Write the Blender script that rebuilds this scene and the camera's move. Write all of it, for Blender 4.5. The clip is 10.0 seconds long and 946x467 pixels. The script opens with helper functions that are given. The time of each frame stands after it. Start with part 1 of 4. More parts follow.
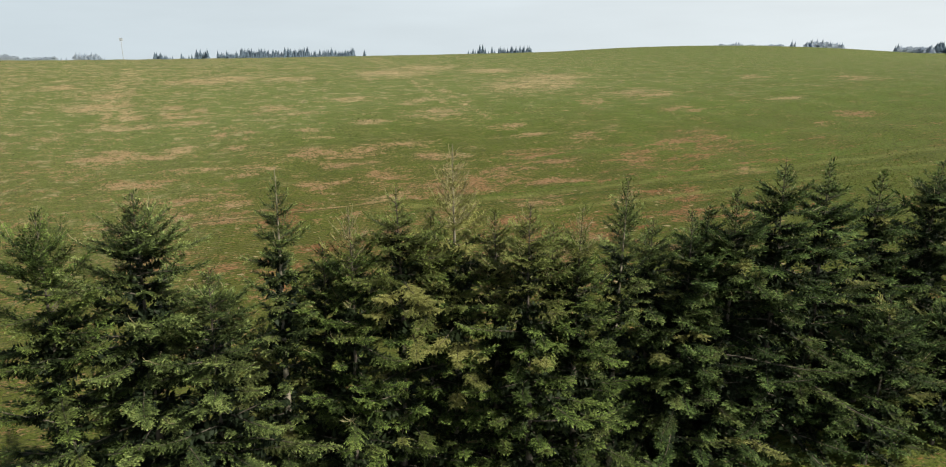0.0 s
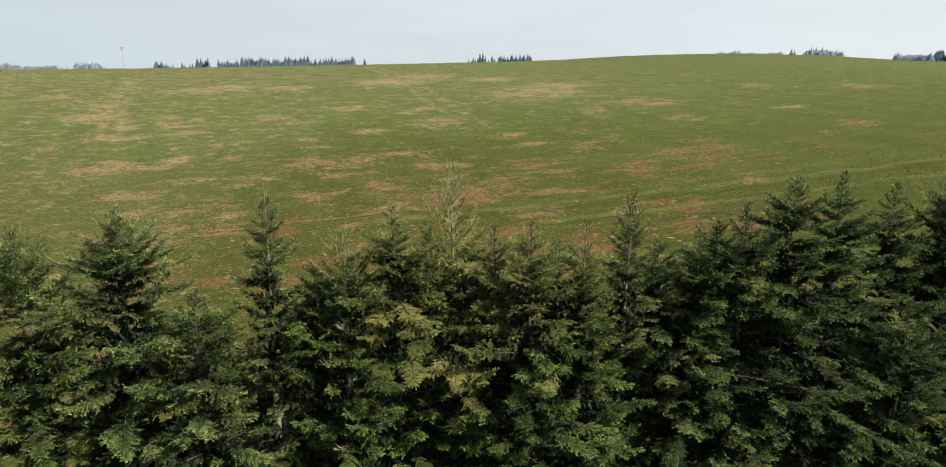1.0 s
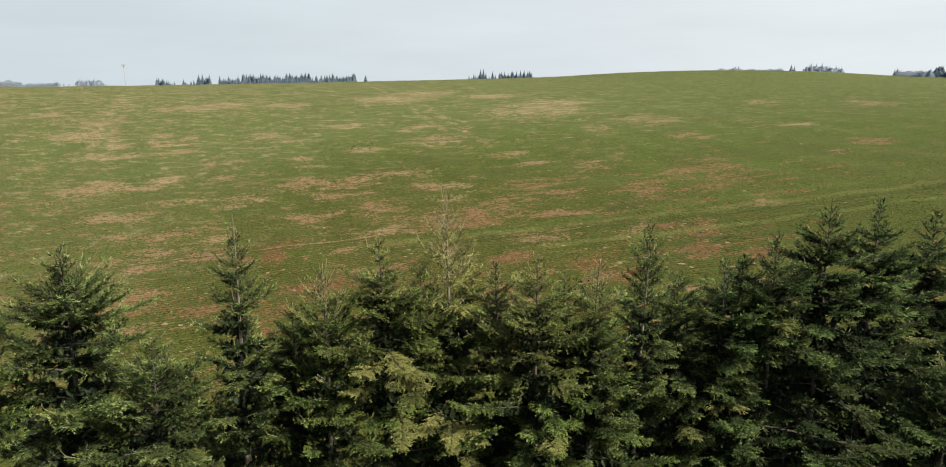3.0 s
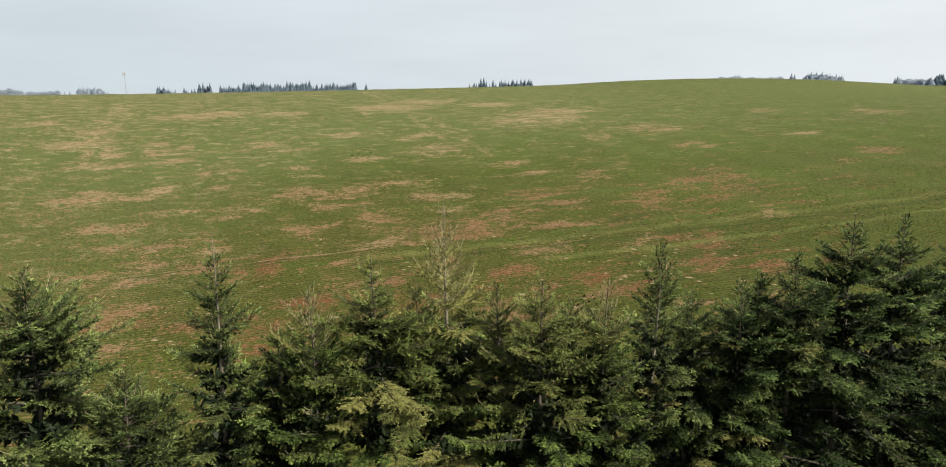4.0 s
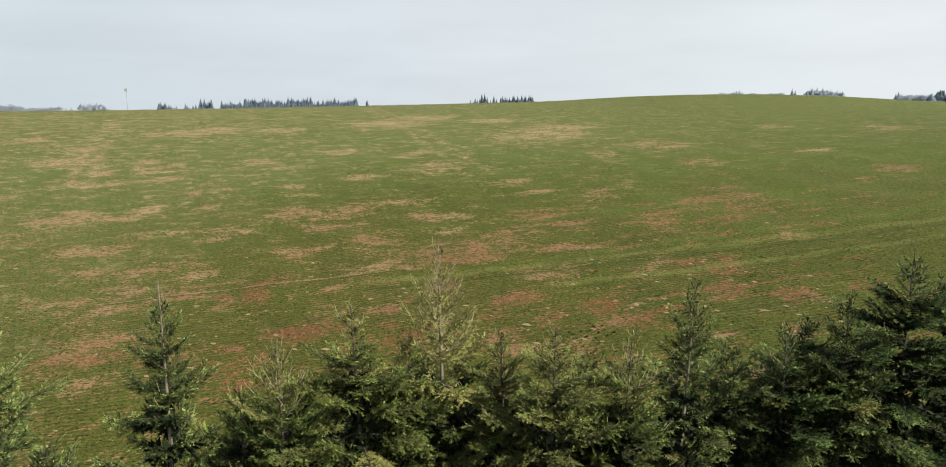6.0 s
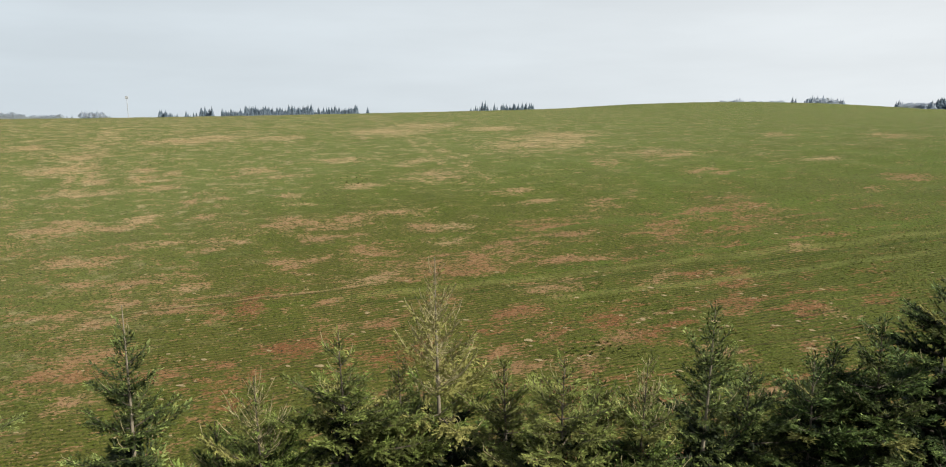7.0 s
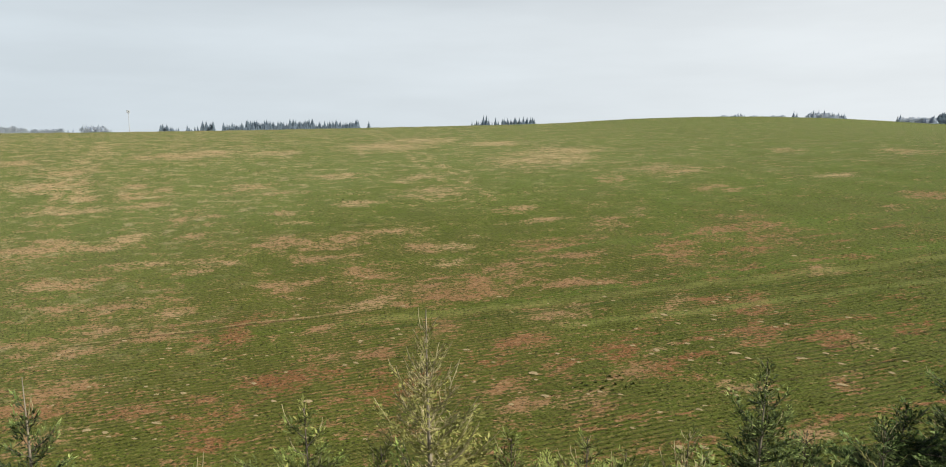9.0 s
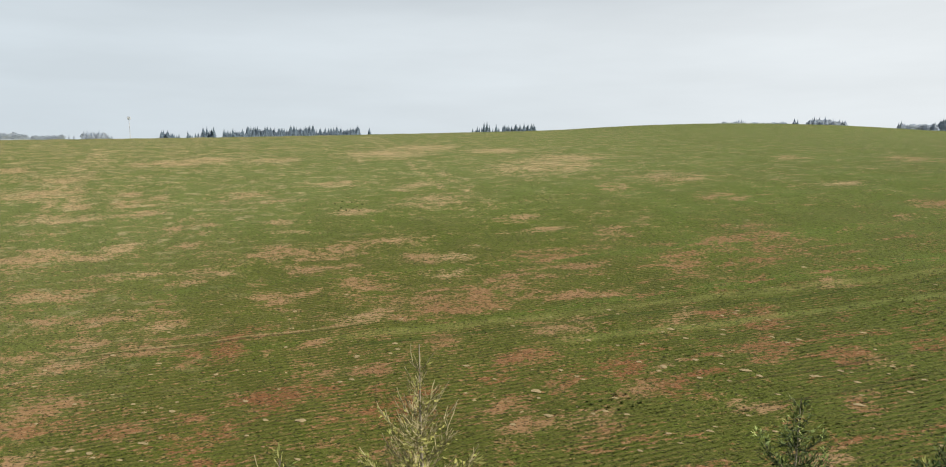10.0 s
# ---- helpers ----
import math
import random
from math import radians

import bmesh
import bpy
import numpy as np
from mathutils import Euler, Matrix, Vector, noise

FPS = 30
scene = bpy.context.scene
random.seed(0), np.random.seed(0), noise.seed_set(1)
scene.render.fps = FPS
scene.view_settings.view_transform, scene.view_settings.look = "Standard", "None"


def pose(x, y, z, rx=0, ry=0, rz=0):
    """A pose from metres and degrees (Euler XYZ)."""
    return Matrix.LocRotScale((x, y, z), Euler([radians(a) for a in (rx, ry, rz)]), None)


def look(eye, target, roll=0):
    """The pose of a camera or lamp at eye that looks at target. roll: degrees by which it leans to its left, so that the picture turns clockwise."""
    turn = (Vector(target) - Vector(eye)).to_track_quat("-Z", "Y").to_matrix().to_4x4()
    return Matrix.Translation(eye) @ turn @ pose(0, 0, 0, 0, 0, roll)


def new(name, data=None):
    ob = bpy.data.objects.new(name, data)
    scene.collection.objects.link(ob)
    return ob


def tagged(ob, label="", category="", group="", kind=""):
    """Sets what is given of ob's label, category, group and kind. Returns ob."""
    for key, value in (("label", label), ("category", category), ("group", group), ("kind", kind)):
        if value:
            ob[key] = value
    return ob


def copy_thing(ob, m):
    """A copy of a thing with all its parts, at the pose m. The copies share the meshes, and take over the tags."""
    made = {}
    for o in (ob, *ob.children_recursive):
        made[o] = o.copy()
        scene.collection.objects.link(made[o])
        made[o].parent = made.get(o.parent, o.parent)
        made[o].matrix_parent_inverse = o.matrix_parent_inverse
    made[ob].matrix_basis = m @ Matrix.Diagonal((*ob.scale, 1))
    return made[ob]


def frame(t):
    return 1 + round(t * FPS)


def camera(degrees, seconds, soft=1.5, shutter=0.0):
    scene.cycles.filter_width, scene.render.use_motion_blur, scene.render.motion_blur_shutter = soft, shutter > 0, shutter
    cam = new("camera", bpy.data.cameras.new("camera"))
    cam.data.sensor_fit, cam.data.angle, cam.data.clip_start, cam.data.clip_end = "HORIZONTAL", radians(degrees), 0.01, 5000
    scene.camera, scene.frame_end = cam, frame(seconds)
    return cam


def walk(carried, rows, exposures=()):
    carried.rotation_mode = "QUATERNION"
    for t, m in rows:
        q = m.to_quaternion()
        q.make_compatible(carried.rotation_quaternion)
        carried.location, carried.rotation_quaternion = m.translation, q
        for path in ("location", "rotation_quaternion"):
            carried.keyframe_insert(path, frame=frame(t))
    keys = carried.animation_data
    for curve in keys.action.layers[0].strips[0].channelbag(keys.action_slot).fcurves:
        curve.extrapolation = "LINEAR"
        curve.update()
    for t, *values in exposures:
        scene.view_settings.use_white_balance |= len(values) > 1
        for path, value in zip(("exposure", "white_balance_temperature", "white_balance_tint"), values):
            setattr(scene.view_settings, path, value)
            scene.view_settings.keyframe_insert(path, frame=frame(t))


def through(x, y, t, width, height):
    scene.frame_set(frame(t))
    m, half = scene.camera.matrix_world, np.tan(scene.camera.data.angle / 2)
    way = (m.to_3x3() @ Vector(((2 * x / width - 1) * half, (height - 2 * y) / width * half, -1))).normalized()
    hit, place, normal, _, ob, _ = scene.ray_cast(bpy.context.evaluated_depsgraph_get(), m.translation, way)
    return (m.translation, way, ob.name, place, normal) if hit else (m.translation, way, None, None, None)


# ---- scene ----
# Camera: a drone that glides level over a row of conifers and slowly lifts its gaze.
cam = camera(70.0, 10.0, soft=1.05)
PATH = [
    (0.0, pose(0.000, 0.000, 20.000, 75.048, 0.000, 0.000)),
    (0.5, pose(0.029, 0.593, 20.028, 75.382, 0.032, 0.005)),
    (1.0, pose(0.057, 1.249, 20.049, 75.716, 0.060, 0.013)),
    (1.5, pose(0.082, 1.960, 20.066, 76.049, 0.083, 0.024)),
    (2.0, pose(0.104, 2.714, 20.077, 76.383, 0.101, 0.036)),
    (2.5, pose(0.124, 3.504, 20.083, 76.717, 0.116, 0.051)),
    (3.0, pose(0.141, 4.321, 20.085, 77.050, 0.128, 0.067)),
    (3.5, pose(0.155, 5.159, 20.084, 77.382, 0.137, 0.084)),
    (4.0, pose(0.166, 6.011, 20.079, 77.714, 0.143, 0.102)),
    (4.5, pose(0.175, 6.871, 20.071, 78.044, 0.147, 0.121)),
    (5.0, pose(0.181, 7.735, 20.063, 78.371, 0.149, 0.141)),
    (5.5, pose(0.185, 8.597, 20.054, 78.696, 0.149, 0.161)),
    (6.0, pose(0.187, 9.456, 20.047, 79.018, 0.147, 0.182)),
    (6.5, pose(0.188, 10.307, 20.041, 79.335, 0.143, 0.203)),
    (7.0, pose(0.188, 11.149, 20.040, 79.647, 0.138, 0.225)),
    (7.5, pose(0.188, 11.981, 20.044, 79.954, 0.131, 0.247)),
    (8.0, pose(0.188, 12.802, 20.055, 80.253, 0.122, 0.270)),
    (8.5, pose(0.188, 13.613, 20.074, 80.544, 0.111, 0.294)),
    (9.0, pose(0.191, 14.414, 20.105, 80.826, 0.098, 0.318)),
    (9.5, pose(0.195, 15.208, 20.149, 81.098, 0.083, 0.344)),
    (10.0, pose(0.204, 15.997, 20.207, 81.358, 0.065, 0.372)),
]
walk(cam, PATH, ((0.0, 0.25, 6430, 7.5), (2.5, 0.25, 6460, 8.5), (5.0, 0.25, 6500, 10.0), (10.0, 0.25, 6500, 10.0)))

# ---- light: hazy sun from the side, pale veiled sky ----
SUN_AZ, SUN_EL = radians(113), radians(41)      # azimuth clockwise from +y
sun_way = Vector((math.sin(SUN_AZ) * math.cos(SUN_EL), math.cos(SUN_AZ) * math.cos(SUN_EL), math.sin(SUN_EL)))
sun = new("sun", bpy.data.lights.new("sun", "SUN"))
sun.data.energy, sun.data.angle, sun.data.color = 5.3, radians(0.6), (1.0, 0.93, 0.80)
sun.matrix_world = look(sun_way * 300, (0, 0, 0))

world = bpy.data.worlds.new("sky")
scene.world = world
world.use_nodes = True


def node(tree, kind, **values):
    n = tree.nodes.new(kind)
    for key, value in values.items():
        if key.startswith("i_"):
            n.inputs[int(key[2:])].default_value = value
        else:
            setattr(n, key, value)
    return n


def build_sky(tree):
    tree.nodes.clear()
    L = tree.links.new
    out = node(tree, "ShaderNodeOutputWorld")
    bg = node(tree, "ShaderNodeBackground")
    sky = node(tree, "ShaderNodeTexSky", sky_type="NISHITA", sun_disc=False, sun_elevation=SUN_EL, sun_rotation=SUN_AZ,
               air_density=1.0, dust_density=3.0, ozone_density=1.2)
    scale = node(tree, "ShaderNodeVectorMath", operation="SCALE")
    scale.inputs[3].default_value = 0.05
    coord = node(tree, "ShaderNodeTexCoord")
    split = node(tree, "ShaderNodeSeparateXYZ")
    # thin veil of high cloud: whitest low down and towards the sun
    side = node(tree, "ShaderNodeVectorMath", operation="DOT_PRODUCT")
    side.inputs[1].default_value = sun_way
    glow = node(tree, "ShaderNodeMapRange", i_1=-0.6, i_2=0.75, i_3=0.0, i_4=1.0)
    veil = node(tree, "ShaderNodeMixRGB", i_1=(0.560, 0.626, 0.672, 1), i_2=(0.800, 0.820, 0.825, 1))
    stretch = node(tree, "ShaderNodeMapping")
    stretch.inputs["Scale"].default_value = (1.6, 1.6, 9.0)
    wisps = node(tree, "ShaderNodeTexNoise")
    wisps.inputs["Scale"].default_value, wisps.inputs["Detail"].default_value = 2.2, 5.0
    soft = node(tree, "ShaderNodeMapRange", i_1=0.35, i_2=0.7, i_3=0.955, i_4=1.035)
    lift = node(tree, "ShaderNodeVectorMath", operation="SCALE")
    height = node(tree, "ShaderNodeMapRange", i_1=0.12, i_2=0.34, i_3=0.95, i_4=0.06)
    height.interpolation_type = "SMOOTHSTEP"
    mix = node(tree, "ShaderNodeMixRGB")
    L(sky.outputs[0], scale.inputs[0])
    L(coord.outputs["Generated"], split.inputs[0])
    L(coord.outputs["Generated"], side.inputs[0])
    L(side.outputs["Value"], glow.inputs[0])
    L(glow.outputs[0], veil.inputs[0])
    L(coord.outputs["Generated"], stretch.inputs[0])
    L(stretch.outputs[0], wisps.inputs[0])
    L(wisps.outputs[0], soft.inputs[0])
    L(veil.outputs[0], lift.inputs[0])
    L(soft.outputs[0], lift.inputs[3])
    L(split.outputs[2], height.inputs[0])
    L(height.outputs[0], mix.inputs[0])
    L(scale.outputs[0], mix.inputs[1])
    L(lift.outputs[0], mix.inputs[2])
    L(mix.outputs[0], bg.inputs[0])
    L(bg.outputs[0], out.inputs[0])


build_sky(world.node_tree)


# ---- materials ----
def material(name):
    m = bpy.data.materials.new(name)
    m.use_nodes = True
    t = m.node_tree
    return m, t, t.nodes["Principled BSDF"], t.nodes["Material Output"], t.links.new


def noise_tex(t, scale, detail=4.0, rough=0.55, stretch=None, turn=0.0, space="Object"):
    coord = node(t, "ShaderNodeTexCoord")
    n = node(t, "ShaderNodeTexNoise")
    n.inputs["Scale"].default_value, n.inputs["Detail"].default_value, n.inputs["Roughness"].default_value = scale, detail, rough
    m = node(t, "ShaderNodeMapping")
    m.inputs["Scale"].default_value = stretch or (1, 1, 1)
    m.inputs["Rotation"].default_value = (0, 0, turn)
    t.links.new(coord.outputs[space], m.inputs[0])
    t.links.new(m.outputs[0], n.inputs[0])
    return n.outputs[0]


def span(t, value, a, b, lo=0.0, hi=1.0, smooth=False):
    n = node(t, "ShaderNodeMapRange", i_1=a, i_2=b, i_3=lo, i_4=hi)
    if smooth:
        n.interpolation_type = "SMOOTHSTEP"
    t.links.new(value, n.inputs[0])
    return n.outputs[0]


def blend(t, f, a, b, kind="MIX"):
    n = node(t, "ShaderNodeMixRGB", blend_type=kind)
    for value, socket in ((f, n.inputs[0]), (a, n.inputs[1]), (b, n.inputs[2])):
        if isinstance(value, (tuple, float, int)):
            socket.default_value = (*value, 1) if isinstance(value, tuple) else value
        else:
            t.links.new(value, socket)
    return n.outputs[0]


def calc(t, op, a, b=0.0, c=None):
    n = node(t, "ShaderNodeMath", operation=op)
    for value, socket in ((a, n.inputs[0]), (b, n.inputs[1]), (c, n.inputs[2])):
        if value is None:
            continue
        if isinstance(value, (float, int)):
            socket.default_value = value
        else:
            t.links.new(value, socket)
    return n.outputs[0]


def attr(t, name):
    return node(t, "ShaderNodeAttribute", attribute_name=name).outputs["Fac"]


ROW_TURN = 0.135        # the drill rows run this far off the x axis


def field_material():
    m, t, b, out, L = material("field")
    bare, tone = attr(t, "bare"), attr(t, "tone")
    broad = noise_tex(t, 0.035, 3, 0.5, (0.7, 1.3, 1), -ROW_TURN)
    along = noise_tex(t, 0.5, 5, 0.62, (0.7, 1.4, 1), -ROW_TURN)       # uneven growth, drawn out along the rows
    mid = noise_tex(t, 1.7, 4, 0.65, (0.7, 1.4, 1), -ROW_TURN)
    fine = noise_tex(t, 4.2, 4, 0.65, (0.75, 1.35, 1), -ROW_TURN)
    speck = noise_tex(t, 6.5, 3, 0.6, (0.7, 1.3, 1), -ROW_TURN)        # single plants and the gaps between them
    glint = noise_tex(t, 9.0, 3, 0.65, (0.8, 1.2, 1), -ROW_TURN)
    # drill rows
    pos = node(t, "ShaderNodeTexCoord")
    rot = node(t, "ShaderNodeVectorMath", operation="DOT_PRODUCT")
    rot.inputs[1].default_value = (-math.sin(ROW_TURN), math.cos(ROW_TURN), 0)
    L(pos.outputs["Object"], rot.inputs[0])
    wob = calc(t, "MULTIPLY", noise_tex(t, 0.05, 1), 1.6)
    wob = calc(t, "ADD", wob, calc(t, "MULTIPLY", mid, 0.06))
    drill = calc(t, "SINE", calc(t, "MULTIPLY", calc(t, "ADD", rot.outputs["Value"], wob), 2 * math.pi / 0.36))
    clear = span(t, noise_tex(t, 0.11, 3, 0.6), 0.40, 0.60, 0.25, 1.0)      # rows stand out in some places more than in others
    rows = calc(t, "MULTIPLY", drill, clear)
    # soil shows where growth is thin, and between the rows
    thin = calc(t, "ADD", calc(t, "MULTIPLY", bare, 0.86), 0.03)
    streak = noise_tex(t, 0.40, 5, 0.66, (0.65, 1.6, 1), -ROW_TURN)
    for value, weight in ((along, 2.0), (streak, 1.7), (mid, 2.2), (fine, 2.3), (speck, 1.5)):
        thin = calc(t, "ADD", thin, calc(t, "MULTIPLY", calc(t, "SUBTRACT", value, 0.5), weight))
    thin = calc(t, "ADD", thin, calc(t, "MULTIPLY", rows, 0.16))
    soil_mask = span(t, thin, 0.30, 1.0, 0, 0.92, True)
    green = blend(t, span(t, broad, 0.35, 0.65), (0.058, 0.080, 0.009), (0.072, 0.096, 0.011))
    green = blend(t, span(t, attr(t, "lush"), 0.5, 0.0, 0, 0.30), green, (0.100, 0.084, 0.022))
    green = blend(t, span(t, attr(t, "lush"), 0.3, 1.0, 0, 0.8), green, (0.082, 0.130, 0.017))
    green = blend(t, span(t, along, 0.42, 0.60, 0, 0.5), green, (0.076, 0.116, 0.010))
    green = blend(t, span(t, fine, 0.50, 0.66, 0, 0.55), green, (0.138, 0.150, 0.038))
    green = blend(t, span(t, glint, 0.54, 0.66, 0, 0.60), green, (0.168, 0.180, 0.050))
    green = blend(t, span(t, rows, 0.1, 0.9, 0, 0.34), green, (0.150, 0.112, 0.042))
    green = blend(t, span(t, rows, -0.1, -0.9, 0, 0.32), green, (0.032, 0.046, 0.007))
    # green turned paler up the slope and to the left
    green = blend(t, span(t, attr(t, "straw"), 0.15, 0.9, 0, 0.50), green, (0.148, 0.182, 0.060))
    soil = blend(t, tone, (0.42, 0.320, 0.180), (0.190, 0.078, 0.034))
    soil = blend(t, span(t, fine, 0.52, 0.66, 0, 0.55), soil, (0.36, 0.255, 0.135))
    soil = blend(t, span(t, mid, 0.46, 0.36, 0, 0.5), soil, (0.110, 0.054, 0.025))
    surface = blend(t, soil_mask, green, soil)
    # dry straw lying in thin streaks up the slope
    straw = noise_tex(t, 0.62, 5, 0.66, (0.75, 1.3, 1), -ROW_TURN)
    dry = calc(t, "MULTIPLY", span(t, straw, 0.53, 0.68, 0, 0.62, True), span(t, attr(t, "straw"), 0, 1))
    surface = blend(t, dry, surface, (0.42, 0.34, 0.20))
    # wheel furrows and overlaps left by the drill
    split = node(t, "ShaderNodeSeparateXYZ")
    L(pos.outputs["Object"], split.inputs[0])
    for slope, at, half, x0, x1, colour in ((0.132, 66.22, 0.13, -34, -6, (0.040, 0.030, 0.012)), (0.132, 66.50, 0.13, -34, -6, (0.300, 0.240, 0.120)),
                                      (0.135, 49.10, 0.13, 12, 32, (0.045, 0.032, 0.013)), (0.135, 51.60, 0.13, 12, 32, (0.045, 0.032, 0.013)),
                                            (0.079, 64.34, 0.75, -12, 60, (0.185, 0.195, 0.056)), (0.079, 62.84, 0.35, -12, 60, (0.046, 0.072, 0.012)), (0.079, 60.14, 0.60, 4, 60, (0.165, 0.190, 0.050))):
        off = calc(t, "SUBTRACT", calc(t, "SUBTRACT", split.outputs[1], calc(t, "MULTIPLY", split.outputs[0], slope)), at)
        line = span(t, calc(t, "ABSOLUTE", calc(t, "ADD", off, calc(t, "MULTIPLY", calc(t, "SUBTRACT", mid, 0.5), 0.25))), half, half * 0.4)
        ends = calc(t, "MULTIPLY", span(t, split.outputs[0], x0, x0 + 5), span(t, split.outputs[0], x1, x1 - 5))
        surface = blend(t, calc(t, "MULTIPLY", calc(t, "MULTIPLY", line, ends), span(t, along, 0.38, 0.56, 0.20, 0.62)), surface, colour)
    # dark crumbs, and the shade in hollows between the plants painted in as specks
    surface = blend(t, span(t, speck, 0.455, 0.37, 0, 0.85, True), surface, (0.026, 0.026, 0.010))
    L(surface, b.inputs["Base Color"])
    b.inputs["Roughness"].default_value = 0.85
    b.inputs["Specular IOR Level"].default_value = 0.2
    bump = node(t, "ShaderNodeBump")
    bump.inputs["Strength"].default_value, bump.inputs["Distance"].default_value = 0.9, 0.14
    L(calc(t, "ADD", calc(t, "MULTIPLY", fine, 0.8), calc(t, "ADD", calc(t, "MULTIPLY", speck, 0.8), calc(t, "MULTIPLY", rows, -0.10))), bump.inputs["Height"])
    L(bump.outputs[0], b.inputs["Normal"])
    return m


def leaf_material(name, dark, light, tip, through=0.10, warm=(0.305, 0.300, 0.100)):
    m, t, b, out, L = material(name)
    big = noise_tex(t, 0.55, 3)
    small = noise_tex(t, 5.0, 2)
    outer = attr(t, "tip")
    # dark inside to pale shoot ends: older needles, with the crown's inner shade painted in
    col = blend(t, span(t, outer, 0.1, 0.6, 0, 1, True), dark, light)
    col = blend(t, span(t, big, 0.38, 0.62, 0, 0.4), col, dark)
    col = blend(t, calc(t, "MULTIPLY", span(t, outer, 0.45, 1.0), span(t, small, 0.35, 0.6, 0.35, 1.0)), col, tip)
    col = blend(t, attr(t, "warm"), col, warm)
    L(col, b.inputs["Base Color"])
    b.inputs["Roughness"].default_value = 0.6
    b.inputs["Specular IOR Level"].default_value = 0.15
    tr = node(t, "ShaderNodeBsdfTranslucent")
    L(col, tr.inputs[0])
    mix = node(t, "ShaderNodeMixShader", i_0=through)
    L(b.outputs[0], mix.inputs[1])
    L(tr.outputs[0], mix.inputs[2])
    L(mix.outputs[0], out.inputs[0])
    return m


def bark_material(name, a, c):
    m, t, b, out, L = material(name)
    L(blend(t, span(t, noise_tex(t, 9, 5, 0.7, (1, 1, 0.3)), 0.35, 0.65), a, c), b.inputs["Base Color"])
    b.inputs["Roughness"].default_value = 0.9
    bump = node(t, "ShaderNodeBump")
    bump.inputs["Strength"].default_value, bump.inputs["Distance"].default_value = 0.6, 0.02
    L(noise_tex(t, 30, 4, 0.6, (1, 1, 0.25)), bump.inputs["Height"])
    L(bump.outputs[0], b.inputs["Normal"])
    return m


FIELD = field_material()
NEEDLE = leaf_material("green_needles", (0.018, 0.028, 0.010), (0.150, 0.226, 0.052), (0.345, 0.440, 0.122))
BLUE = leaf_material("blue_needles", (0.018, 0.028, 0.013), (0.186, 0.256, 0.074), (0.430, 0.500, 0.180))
# darker mix of the green needles, for the trees on the right
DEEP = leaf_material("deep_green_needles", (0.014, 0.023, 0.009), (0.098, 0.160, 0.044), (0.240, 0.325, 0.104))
BARK = bark_material("bark", (0.050, 0.040, 0.030), (0.13, 0.11, 0.085))
PALEBARK = bark_material("pale_bark", (0.14, 0.12, 0.088), (0.30, 0.265, 0.20))
TWIG = bark_material("pale_twig", (0.25, 0.22, 0.115), (0.42, 0.37, 0.21))
# skyline trees: distance haze is painted into these pale bluish base colours
FARLEAF = leaf_material("haze_tinted_needles", (0.235, 0.310, 0.385), (0.265, 0.340, 0.410), (0.265, 0.340, 0.410), 0.55)
PALELEAF = leaf_material("pale_haze_needles", (0.50, 0.57, 0.66), (0.54, 0.61, 0.70), (0.54, 0.61, 0.70), 0.55)
FARTWIG = leaf_material("haze_tinted_crown", (0.55, 0.61, 0.68), (0.58, 0.64, 0.71), (0.58, 0.64, 0.71), 0.55)
FARBARK = bark_material("haze_tinted_bark", (0.42, 0.48, 0.54), (0.48, 0.54, 0.60))
CONE = bark_material("cone", (0.16, 0.095, 0.045), (0.30, 0.20, 0.10))
MOUND = bark_material("loose_soil", (0.22, 0.17, 0.085), (0.36, 0.29, 0.16))
STEEL = bark_material("weathered_steel", (0.36, 0.38, 0.40), (0.43, 0.45, 0.47))


# ---- ground ----
def smooth(a, b, v):
    s = np.clip((v - a) / (b - a), 0, 1)
    return s * s * (3 - 2 * s)


def hill(x, y):
    """The field's own slope, rising from the trees to its crest."""
    u, d = np.clip(x, -190, 190) / 100, (y - 70) / 100
    return (7.117 + 6.293 * u + 16.564 * d + 3.825 * u**2 - 12.748 * u * d - 5.791 * d**2 - 3.814 * u**2 * d + 0.020 * u**3 + 6.363 * u * d**2 + 0.231 * d**3)


def ground_z(x, y):
    x, y = np.asarray(x, float), np.asarray(y, float)
    near = np.where(y < 45, 45 - (45 - y) * 0.6, y)
    near = np.clip(near, 30, 300)
    ray = np.where(y > 300, 300 / np.maximum(y, 1), 1.0)
    z = hill(x * ray, near)
    verge = smooth(46, 27, y)
    z = z * (1 - verge) - 0.5 * verge
    beyond = 8.0 - 0.011 * np.maximum(y - 550, 0) + 11 * smooth(0.1, 0.35, x / np.maximum(y, 50))
    s = smooth(300, 550, y)
    return z * (1 - s) + beyond * s


def surface_z(x, y):
    """The ground with its low swells."""
    swell = smooth(24, 60, y) * smooth(400, 200, y)
    return ground_z(x, y) + swell * (0.05 * np.sin(x * 0.7 + y * 0.4) + 0.05 * np.sin(x * 0.23 - y * 0.61))


PATCHES = []


def bare(x, y, across, deep, tone):
    """A patch of thin growth on the field, with its half axes; tone 0 is straw-pale, 1 is red earth."""
    PATCHES.append((x, y, across, deep, tone))


bare(-50.7, 128.6, 5.9, 2.4, 0.2)
bare(-60.6, 115.6, 3.0, 2.1, 0.2)
bare(-72.8, 121.8, 2.4, 1.9, 0.2)
bare(-46.6, 106.9, 2.1, 1.7, 0.3)
bare(-43.1, 102.4, 2.8, 1.8, 0.3)
bare(-58.1, 106.5, 3.6, 2.9, 0.2)
bare(-50.0, 100.2, 1.7, 1.1, 0.2)
bare(-40.3, 97.4, 3.0, 1.6, 0.3)
bare(-48.4, 94.9, 4.4, 1.4, 0.2)
bare(-44.9, 82.2, 2.8, 2.6, 0.35)
